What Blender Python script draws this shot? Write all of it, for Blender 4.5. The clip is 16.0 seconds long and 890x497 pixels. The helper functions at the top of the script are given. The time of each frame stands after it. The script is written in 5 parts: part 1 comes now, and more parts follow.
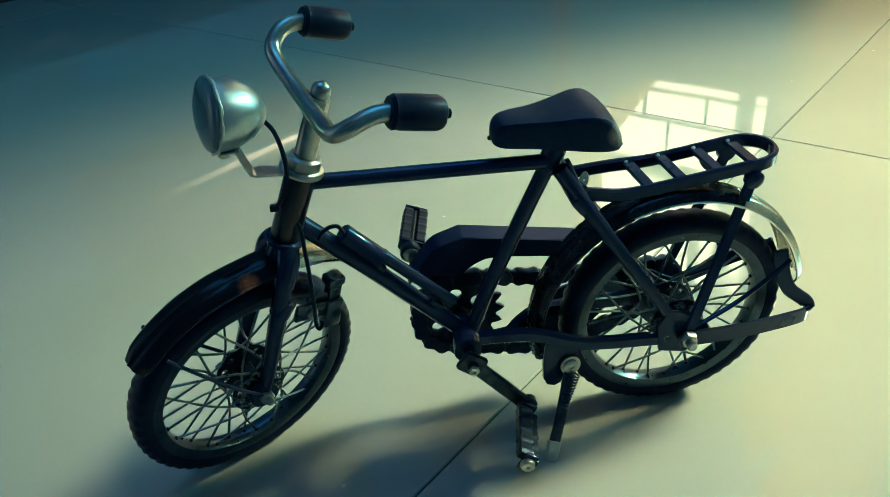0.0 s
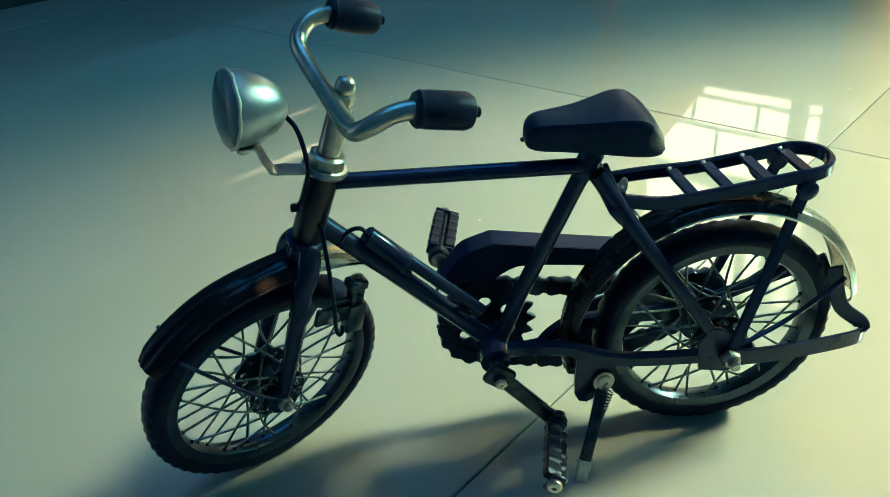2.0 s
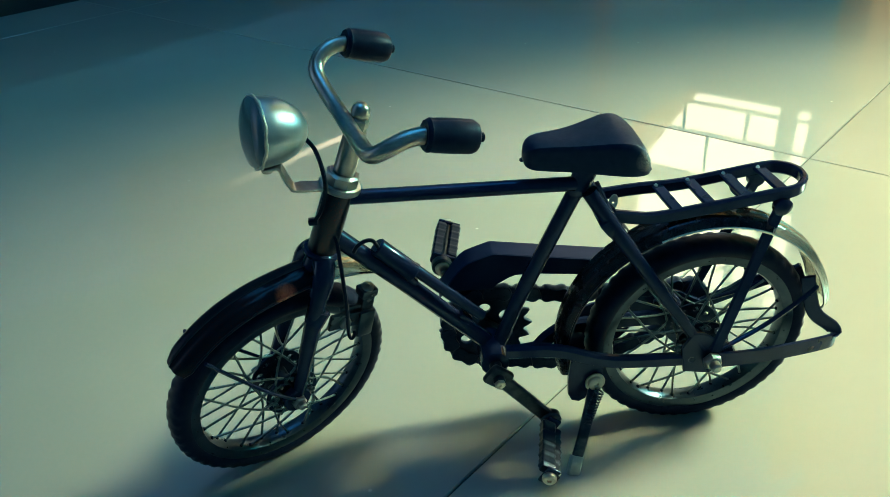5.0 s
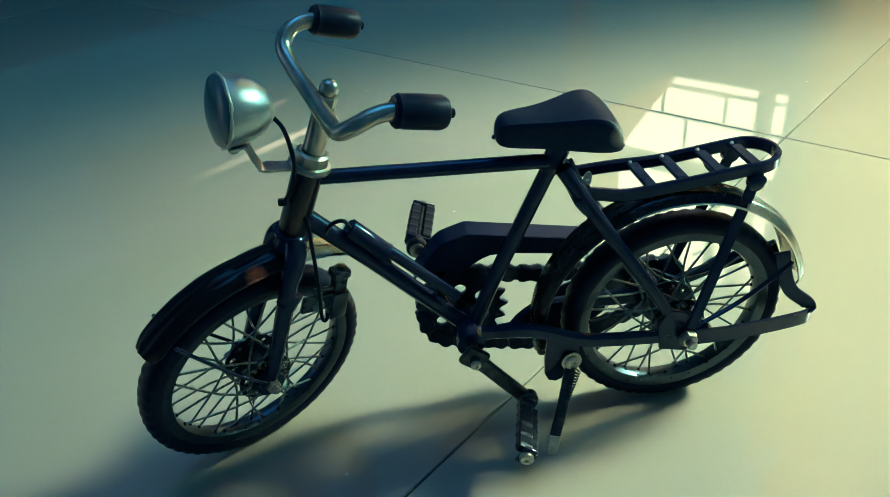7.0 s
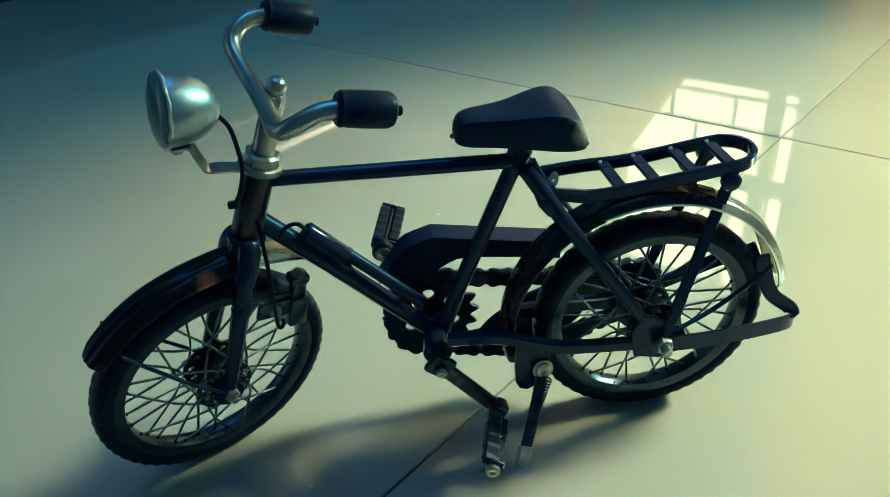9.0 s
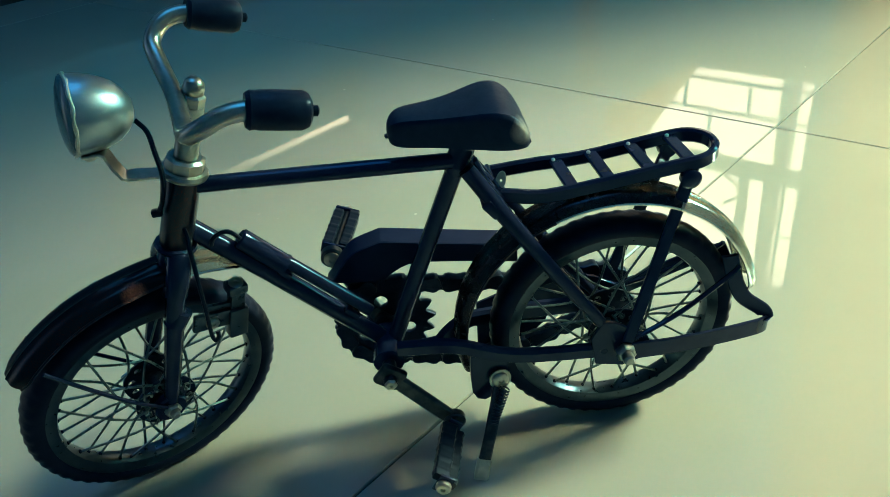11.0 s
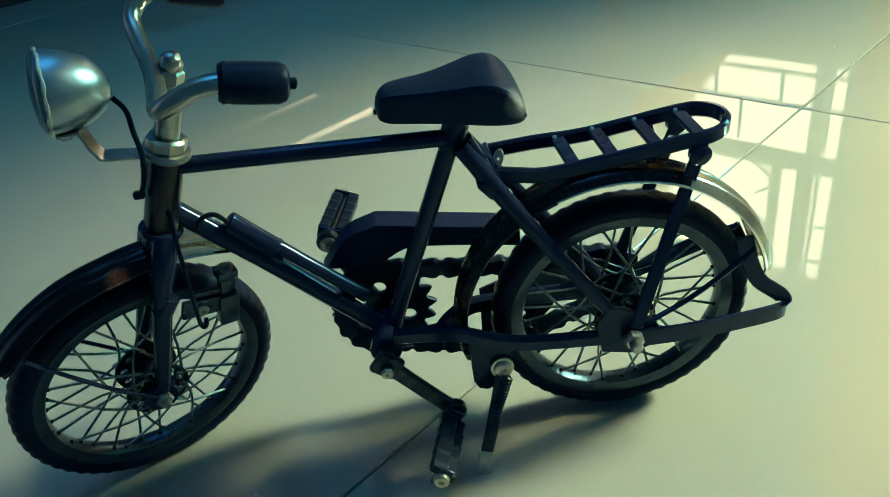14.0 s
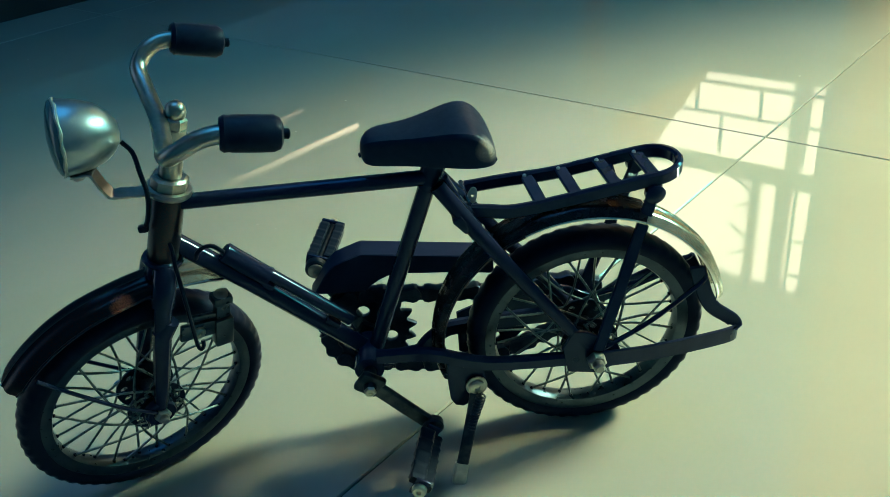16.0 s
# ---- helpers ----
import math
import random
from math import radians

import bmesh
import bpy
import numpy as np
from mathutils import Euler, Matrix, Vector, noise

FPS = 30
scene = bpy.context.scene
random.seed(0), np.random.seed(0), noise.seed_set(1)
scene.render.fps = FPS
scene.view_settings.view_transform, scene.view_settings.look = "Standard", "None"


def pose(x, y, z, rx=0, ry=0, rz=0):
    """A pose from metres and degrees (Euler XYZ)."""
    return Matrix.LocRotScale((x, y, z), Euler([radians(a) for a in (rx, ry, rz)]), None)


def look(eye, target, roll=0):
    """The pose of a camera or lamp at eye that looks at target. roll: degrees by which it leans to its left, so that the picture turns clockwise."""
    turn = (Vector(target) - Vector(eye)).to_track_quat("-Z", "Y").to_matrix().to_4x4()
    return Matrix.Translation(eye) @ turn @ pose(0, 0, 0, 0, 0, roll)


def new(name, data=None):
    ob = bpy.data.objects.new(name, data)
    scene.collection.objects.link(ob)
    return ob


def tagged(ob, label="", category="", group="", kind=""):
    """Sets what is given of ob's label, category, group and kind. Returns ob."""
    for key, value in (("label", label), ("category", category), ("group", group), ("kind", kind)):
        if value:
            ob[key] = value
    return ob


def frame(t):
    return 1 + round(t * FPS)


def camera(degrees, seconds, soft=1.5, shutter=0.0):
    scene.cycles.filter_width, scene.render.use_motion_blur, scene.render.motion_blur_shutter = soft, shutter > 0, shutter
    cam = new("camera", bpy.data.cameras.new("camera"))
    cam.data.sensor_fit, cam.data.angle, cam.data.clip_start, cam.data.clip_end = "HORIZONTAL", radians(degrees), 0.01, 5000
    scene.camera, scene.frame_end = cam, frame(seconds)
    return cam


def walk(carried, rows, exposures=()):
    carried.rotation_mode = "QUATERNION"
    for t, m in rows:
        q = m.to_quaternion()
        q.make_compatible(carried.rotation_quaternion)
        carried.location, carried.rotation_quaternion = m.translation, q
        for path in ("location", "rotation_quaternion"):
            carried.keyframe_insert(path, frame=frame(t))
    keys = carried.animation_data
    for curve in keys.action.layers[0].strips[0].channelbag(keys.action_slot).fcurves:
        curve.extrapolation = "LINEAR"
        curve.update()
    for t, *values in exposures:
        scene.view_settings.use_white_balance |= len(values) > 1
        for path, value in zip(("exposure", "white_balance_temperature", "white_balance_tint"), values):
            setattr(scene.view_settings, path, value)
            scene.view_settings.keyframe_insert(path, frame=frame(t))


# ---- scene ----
cam = camera(59.4, 16.0, soft=0.6)
PATH = [
    (0, (-0.12536, -0.25061, 0.23932), (-0.09188, 0.00632, 0.08812), -3.852),
    (0.5, (-0.12370, -0.24829, 0.23736), (-0.09830, 0.01025, 0.08733), -3.949),
    (1, (-0.12309, -0.24537, 0.23582), (-0.10123, 0.01284, 0.08466), -3.944),
    (1.5, (-0.12267, -0.24230, 0.23367), (-0.10481, 0.01556, 0.08138), -4.149),
    (2, (-0.11912, -0.23889, 0.23325), (-0.10139, 0.02060, 0.08375), -3.961),
    (2.5, (-0.11557, -0.23633, 0.23083), (-0.09893, 0.02383, 0.08237), -3.966),
    (3, (-0.11399, -0.23353, 0.22908), (-0.09858, 0.02614, 0.07963), -4.240),
    (3.5, (-0.11334, -0.23463, 0.23073), (-0.09761, 0.02558, 0.08227), -4.213),
    (3.7, (-0.11319, -0.23689, 0.23315), (-0.09708, 0.02343, 0.08493), -4.112),
    (5.8, (-0.13025, -0.26200, 0.25041), (-0.10331, -0.00403, 0.09965), -3.276),
    (6, (-0.12904, -0.26090, 0.24855), (-0.10054, -0.00368, 0.09680), -3.334),
    (6.5, (-0.12430, -0.25727, 0.24544), (-0.09638, -0.00028, 0.09319), -3.306),
    (7, (-0.12142, -0.25540, 0.24288), (-0.09437, 0.00109, 0.08964), -3.480),
    (7.5, (-0.11722, -0.25317, 0.24149), (-0.08857, 0.00355, 0.08894), -3.325),
    (8, (-0.10973, -0.25036, 0.23761), (-0.08209, 0.00582, 0.08396), -3.592),
    (8.5, (-0.10442, -0.24799, 0.23760), (-0.07905, 0.00875, 0.08449), -4.176),
    (9, (-0.10182, -0.24848, 0.23627), (-0.07963, 0.00936, 0.08452), -4.234),
    (9.5, (-0.09463, -0.24717, 0.23401), (-0.07401, 0.01017, 0.08121), -4.578),
    (10, (-0.08566, -0.24595, 0.23191), (-0.06744, 0.01146, 0.07891), -5.309),
    (10.2, (-0.08144, -0.24385, 0.23199), (-0.06331, 0.01375, 0.07929), -5.519),
    (12.5, (-0.06955, -0.23259, 0.22291), (-0.06302, 0.02486, 0.06905), -6.876),
    (13, (-0.06496, -0.23234, 0.22153), (-0.05926, 0.02514, 0.06766), -7.168),
    (13.5, (-0.06246, -0.23012, 0.21932), (-0.05921, 0.02688, 0.06458), -7.645),
    (14, (-0.06313, -0.22943, 0.21956), (-0.06036, 0.02803, 0.06561), -7.678),
    (14.5, (-0.06485, -0.23168, 0.22132), (-0.06206, 0.02535, 0.06664), -7.627),
    (15, (-0.06494, -0.23521, 0.22284), (-0.06003, 0.02194, 0.06839), -7.146),
    (15.5, (-0.06445, -0.23909, 0.22844), (-0.05895, 0.01898, 0.07557), -7.021),
    (16, (-0.05991, -0.24685, 0.23697), (-0.05117, 0.01225, 0.08601), -6.765),
]
walk(cam, [(t, look(eye, target, roll)) for t, eye, target, roll in PATH], exposures=[(0.0, 0.05), (3.5, 0.25), (6.0, 0.03), (10.0, 0.0), (12.5, -0.12), (16.0, -0.14)])

# ---- world, lamps and exposure ----
A_DIR, B_DIR = Vector((0.7333, 0.6799, 0)), Vector((-0.6799, 0.7333, 0))  # the room's axes, along the tile joints
ROOM = Matrix(((A_DIR.x, B_DIR.x, 0, 0), (A_DIR.y, B_DIR.y, 0, 0), (0, 0, 1, 0), (0, 0, 0, 1)))
FAR, LEFT, RIGHT, BACK, CEIL = 2.2, 1.22, -0.95, -2.2, 2.7  # inner faces of the walls, in the room's axes
STUB, ALCOVE = 1.0, 1.85  # the face of the short wall before the window alcove, and the alcove's far side

sky_world = bpy.data.worlds.new("sky")
scene.world = sky_world
sky_world.use_nodes = True
wn = sky_world.node_tree.nodes
sky = wn.new("ShaderNodeTexSky")
sky.sky_type, sky.sun_disc = "NISHITA", False
sky.sun_elevation, sky.sun_rotation = radians(35), radians(150)
sky_world.node_tree.links.new(sky.outputs[0], wn["Background"].inputs[0])
wn["Background"].inputs[1].default_value = 0.12


def area_lamp(name, a, b, z, aim, width, height, watts, colour, spread=180):
    data = bpy.data.lights.new(name, "AREA")
    data.shape, data.size, data.size_y, data.energy, data.color = "RECTANGLE", width, height, watts, colour
    data.spread = radians(spread)
    ob = new(name, data)
    eye = ROOM @ Vector((a, b, z))
    ob.matrix_world = look(eye, eye + ROOM.to_3x3() @ Vector(aim))
    return ob


HAZE_LOW, HAZE_HIGH = 1.9, 6.8  # brightness of the haze outside the window, near the ground and high up
# sun haze through a side window; teal, overhead and doorway lamps are added fill
SIDE = (1.30, 2.16, 0.70, 1.45)  # the side window: a from, a to, sill, head
ROOF_OPENING = (0.30, 0.20, 2.20, 1.40)  # unseen added opening: a, b of its middle, length, width
side_at, side_size = ((SIDE[0] + SIDE[1]) / 2, RIGHT - 0.02, (SIDE[2] + SIDE[3]) / 2), (SIDE[1] - SIDE[0] - 0.1, SIDE[3] - SIDE[2] - 0.04)


def side_lamp(name, a, b, watts, colour, spread, size=side_size):
    """Daylight from the side window towards a place on the floor."""
    area_lamp(name, *side_at, (a - side_at[0], b - side_at[1], -side_at[2]), *size, watts, colour, spread)


side_lamp("side_window_daylight", 0.28, -0.14, 5.4, (0.91, 0.91, 0.50), 15, (0.76, 0.50))
# broad teal fill added from the same spot to tint the floor
side_lamp("side_teal_fill", 0.18, -0.06, 3.2, (0.01, 0.74, 0.64), 44)
# blue ambient fill from above, through an added roof opening
area_lamp("overhead_blue_fill", ROOF_OPENING[0], ROOF_OPENING[1], CEIL + 0.20, (0, 0, -1), 1.3, 2.1, 16.0, (0.01, 0.36, 0.85), 150)
# dim blue fill, added from an unseen doorway behind the camera
area_lamp("rear_blue_fill", -1.2, LEFT - 0.02, 1.0, (0, -1, 0), 0.85, 1.9, 0.8, (0.02, 0.38, 0.80))

# ---- materials ----


def material(name):
    m = bpy.data.materials.new(name)
    m.use_nodes = True
    return m, m.node_tree.nodes, m.node_tree.links, m.node_tree.nodes["Principled BSDF"]


def noise_ramp(nodes, links, scale, low, high, detail=4.0, lo=0.35, hi=0.65, coords="Object"):
    tc = nodes.new("ShaderNodeTexCoord")
    nz = nodes.new("ShaderNodeTexNoise")
    nz.inputs["Scale"].default_value, nz.inputs["Detail"].default_value = scale, detail
    ramp = nodes.new("ShaderNodeValToRGB")
    ramp.color_ramp.elements[0].position, ramp.color_ramp.elements[1].position = lo, hi
    ramp.color_ramp.elements[0].color, ramp.color_ramp.elements[1].color = (*low, 1), (*high, 1)
    links.new(tc.outputs[coords], nz.inputs["Vector"])
    links.new(nz.outputs["Fac"], ramp.inputs["Fac"])
    return ramp.outputs["Color"], nz.outputs["Fac"], tc


def add_bump(nodes, links, bsdf, height, strength, distance):
    b = nodes.new("ShaderNodeBump")
    b.inputs["Strength"].default_value, b.inputs["Distance"].default_value = strength, distance
    links.new(height, b.inputs["Height"])
    links.new(b.outputs[0], bsdf.inputs["Normal"])


def surface(name, low, high, scale, rough, metal=0.0, bump=0.0, bump_scale=None, distance=0.0002, coat=0.0, rough_var=0.08, specular=0.5, tint=(1, 1, 1)):
    """A surface with colour grain, uneven gloss and fine relief."""
    m, nodes, links, bsdf = material(name)
    colour, fac, tc = noise_ramp(nodes, links, scale, low, high)
    links.new(colour, bsdf.inputs["Base Color"])
    bsdf.inputs["Metallic"].default_value = metal
    bsdf.inputs["Specular IOR Level"].default_value = specular
    bsdf.inputs["Specular Tint"].default_value = (*tint, 1)
    bsdf.inputs["Coat Weight"].default_value = coat
    bsdf.inputs["Coat Roughness"].default_value = 0.08
    nz = nodes.new("ShaderNodeTexNoise")
    nz.inputs["Scale"].default_value, nz.inputs["Detail"].default_value = scale * 3.1, 5.0
    links.new(tc.outputs["Object"], nz.inputs["Vector"])
    rr = nodes.new("ShaderNodeMapRange")
    rr.inputs["To Min"].default_value, rr.inputs["To Max"].default_value = max(0.02, rough - rough_var), rough + rough_var
    links.new(nz.outputs["Fac"], rr.inputs["Value"])
    links.new(rr.outputs[0], bsdf.inputs["Roughness"])
    if bump:
        bn = nodes.new("ShaderNodeTexNoise")
        bn.inputs["Scale"].default_value, bn.inputs["Detail"].default_value = bump_scale or scale * 4, 6.0
        links.new(tc.outputs["Object"], bn.inputs["Vector"])
        add_bump(nodes, links, bsdf, bn.outputs["Fac"], bump, distance)
    return m


def wear_glint_patch(nodes, links, bsdf, tc, colour, centre, inner, outer, mask, patch_colour):
    """Blend another colour in round one point (metres, in the object's axes), broken up by a mask: real wear or a
    painted glint.
    """
    near = nodes.new("ShaderNodeVectorMath")
    near.operation = "DISTANCE"
    near.inputs[1].default_value = centre
    links.new(tc.outputs["Object"], near.inputs[0])
    bare = nodes.new("ShaderNodeMapRange")
    bare.inputs["From Min"].default_value, bare.inputs["From Max"].default_value = inner, outer
    bare.inputs["To Min"].default_value, bare.inputs["To Max"].default_value = 1.0, 0.0
    links.new(near.outputs["Value"], bare.inputs["Value"])
    worn = nodes.new("ShaderNodeMath")
    worn.operation = "MULTIPLY"
    links.new(bare.outputs[0], worn.inputs[0])
    links.new(mask, worn.inputs[1])
    mix = nodes.new("ShaderNodeMix")
    mix.data_type = "RGBA"
    links.new(worn.outputs[0], mix.inputs["Factor"])
    links.new(colour, mix.inputs[6])
    mix.inputs[7].default_value = (*patch_colour, 1)
    links.new(mix.outputs[2], bsdf.inputs["Base Color"])


def metal_flake(name, base, flake, coat=1.0, coat_ior=1.5, coat_rough=0.10):
    """Dark paint with red metal flakes in it, under a clear coat."""
    m, nodes, links, bsdf = material(name)
    tc = nodes.new("ShaderNodeTexCoord")
    vo = nodes.new("ShaderNodeTexVoronoi")
    vo.inputs["Scale"].default_value = 3600.0
    ramp = nodes.new("ShaderNodeValToRGB")
    ramp.color_ramp.elements[0].position, ramp.color_ramp.elements[1].position = 0.72, 0.90
    ramp.color_ramp.elements[0].color, ramp.color_ramp.elements[1].color = (*base, 1), (*flake, 1)
    links.new(tc.outputs["Object"], vo.inputs["Vector"])
    links.new(vo.outputs["Color"], ramp.inputs["Fac"])
    # a red glint beside the fork, painted in as bright flakes
    wear_glint_patch(nodes, links, bsdf, tc, ramp.outputs[0], (-0.1685, -0.0066, 0.1040), 0.0012, 0.0046, vo.outputs["Color"], (1.0, 0.30, 0.18))
    bsdf.inputs["Roughness"].default_value = 0.30
    shine = nodes.new("ShaderNodeMapRange")
    shine.inputs["From Min"].default_value, shine.inputs["From Max"].default_value = 0.72, 0.90
    shine.inputs["To Min"].default_value = 0.28
    links.new(vo.outputs["Color"], shine.inputs["Value"])
    links.new(shine.outputs[0], bsdf.inputs["Metallic"])
    bsdf.inputs["Specular IOR Level"].default_value, bsdf.inputs["Coat IOR"].default_value = 0.1, coat_ior
    bsdf.inputs["Coat Weight"].default_value, bsdf.inputs["Coat Roughness"].default_value = coat, coat_rough
    add_bump(nodes, links, bsdf, vo.outputs["Distance"], 0.25, 0.0001)
    return m


BLUING = (0.35, 0.65, 1.0)
PAINT = surface("black_enamel", (0.010, 0.015, 0.040), (0.013, 0.019, 0.048), 160, 0.11, bump=0.10, bump_scale=600, distance=0.00002, specular=0.34, tint=BLUING)
MAROON = metal_flake("maroon_flake_paint", (0.008, 0.011, 0.022), (0.055, 0.014, 0.014), coat=0.5)
# bright sheen of the glossy mudguards, put in as a paler metal
SHEEN_METAL = surface("mudguard_sheen_metal", (0.70, 0.68, 0.60), (0.82, 0.80, 0.70), 120, 0.20, metal=1.0, bump=0.06, bump_scale=300, distance=0.00003)
MAROON_WORN = surface("worn_glossy_maroon_paint", (0.035, 0.040, 0.058), (0.075, 0.072, 0.08), 90, 0.26, metal=0.9, bump=0.10, bump_scale=400, distance=0.00003)
RUBBER = surface("black_rubber", (0.006, 0.010, 0.026), (0.009, 0.013, 0.032), 220, 0.40, bump=0.35, bump_scale=900, distance=0.00006, specular=0.09, tint=BLUING)
GRIP = surface("soft_black_rubber", (0.005, 0.010, 0.028), (0.008, 0.015, 0.036), 300, 0.40, bump=0.3, bump_scale=1200, distance=0.00006, specular=0.14, tint=BLUING)
VINYL = surface("black_vinyl", (0.008, 0.016, 0.040), (0.012, 0.022, 0.050), 260, 0.44, bump=0.35, bump_scale=1500, distance=0.00006, specular=0.16, tint=BLUING)
vn, vl = VINYL.node_tree.nodes, VINYL.node_tree.links
scuff_noise = vn.new("ShaderNodeTexNoise")
scuff_noise.inputs["Scale"].default_value, scuff_noise.inputs["Detail"].default_value = 500.0, 6.0
scuff_gain = vn.new("ShaderNodeMapRange")
scuff_gain.inputs["From Min"].default_value, scuff_gain.inputs["From Max"].default_value = 0.40, 0.58
vl.new(scuff_noise.outputs["Fac"], scuff_gain.inputs["Value"])
vinyl_tc = next(n for n in vn if n.type == "TEX_COORD")
vinyl_bsdf = vn["Principled BSDF"]
wear_glint_patch(vn, vl, vinyl_bsdf, vinyl_tc, vinyl_bsdf.inputs["Base Color"].links[0].from_socket, (-0.0345, -0.0125, 0.1425), 0.0012, 0.0052, scuff_gain.outputs[0], (0.62, 0.60, 0.52))
GUARD_PAINT = surface("dusty_black_enamel", (0.010, 0.015, 0.040), (0.013, 0.019, 0.048), 120, 0.34, bump=0.05, bump_scale=500, distance=0.00002, specular=0.06, tint=BLUING, rough_var=0.04)
CHROME = surface("dull_chrome", (0.34, 0.35, 0.31), (0.46, 0.46, 0.41), 180, 0.32, metal=1.0, bump=0.12, bump_scale=700, distance=0.00002, rough_var=0.10)
LAMP_SHELL = surface("brushed_lamp_metal", (0.26, 0.37, 0.42), (0.38, 0.48, 0.51), 120, 0.36, metal=1.0, bump=0.15, bump_scale=500, distance=0.00003, rough_var=0.1)
ALLOY = surface("grey_rim_alloy", (0.036, 0.062, 0.088), (0.058, 0.088, 0.112), 140, 0.30, metal=0.85, bump=0.15, bump_scale=600, distance=0.00003)
WIRE = surface("steel_wire", (0.09, 0.14, 0.15), (0.19, 0.24, 0.24), 300, 0.30, metal=1.0)
STEEL = surface("worn_steel", (0.024, 0.037, 0.053), (0.056, 0.073, 0.09), 240, 0.36, metal=1.0, bump=0.2, bump_scale=800, distance=0.00003)
CHAIN_STEEL = surface("oiled_chain_steel", (0.012, 0.019, 0.038), (0.026, 0.034, 0.055), 300, 0.30, metal=0.7, tint=BLUING)
FOOT_METAL = surface("worn_bright_metal", (0.42, 0.45, 0.38), (0.58, 0.60, 0.50), 300, 0.42, metal=0.7, bump=0.2, bump_scale=700, distance=0.00003)
CABLE = surface("dark_soft_rubber", (0.004, 0.008, 0.017), (0.007, 0.011, 0.022), 300, 0.36, specular=0.15, tint=BLUING)
WALL = surface("teal_wall_paint", (0.25, 0.54, 0.60), (0.29, 0.59, 0.64), 2.5, 0.75, bump=0.15, bump_scale=60, distance=0.002)
CEILING_PAINT = surface("white_ceiling_paint", (0.42, 0.47, 0.46), (0.46, 0.51, 0.50), 3.0, 0.8, bump=0.1, bump_scale=50, distance=0.002)
FRAME_PAINT = surface("brown_window_frame_paint", (0.05, 0.045, 0.04), (0.08, 0.07, 0.055), 9, 0.45, bump=0.1, bump_scale=120, distance=0.0005)
WOOD = surface("varnished_orange_wood", (0.62, 0.30, 0.17), (0.74, 0.40, 0.24), 7, 0.35, bump=0.1, bump_scale=90, distance=0.0005)
DARK_WOOD = surface("dark_stained_wood", (0.020, 0.022, 0.028), (0.045, 0.04, 0.04), 6, 0.4, bump=0.1, bump_scale=90, distance=0.0005)


def thin_cloth(name, low, high, scale, sheer=0.8):
    """Thin cloth that daylight shines through."""
    m, nodes, links, bsdf = material(name)
    colour, fac, tc = noise_ramp(nodes, links, scale, low, high)
    links.new(colour, bsdf.inputs["Base Color"])
    bsdf.inputs["Roughness"].default_value = 0.9
    through_light = nodes.new("ShaderNodeBsdfTranslucent")
    links.new(colour, through_light.inputs["Color"])
    mix = nodes.new("ShaderNodeMixShader")
    mix.inputs[0].default_value = sheer
    links.new(bsdf.outputs[0], mix.inputs[1])
    links.new(through_light.outputs[0], mix.inputs[2])
    links.new(mix.outputs[0], nodes["Material Output"].inputs["Surface"])
    return m


CLOTH = thin_cloth("sheer_cream_curtain_cloth", (0.80, 0.56, 0.22), (0.88, 0.62, 0.26), 14)
ORANGE_CLOTH = thin_cloth("orange_curtain_cloth", (0.92, 0.46, 0.26), (0.97, 0.54, 0.34), 14, 0.96)
GROUT = surface("dark_grey_grout", (0.018, 0.022, 0.022), (0.04, 0.042, 0.038), 90, 0.85)


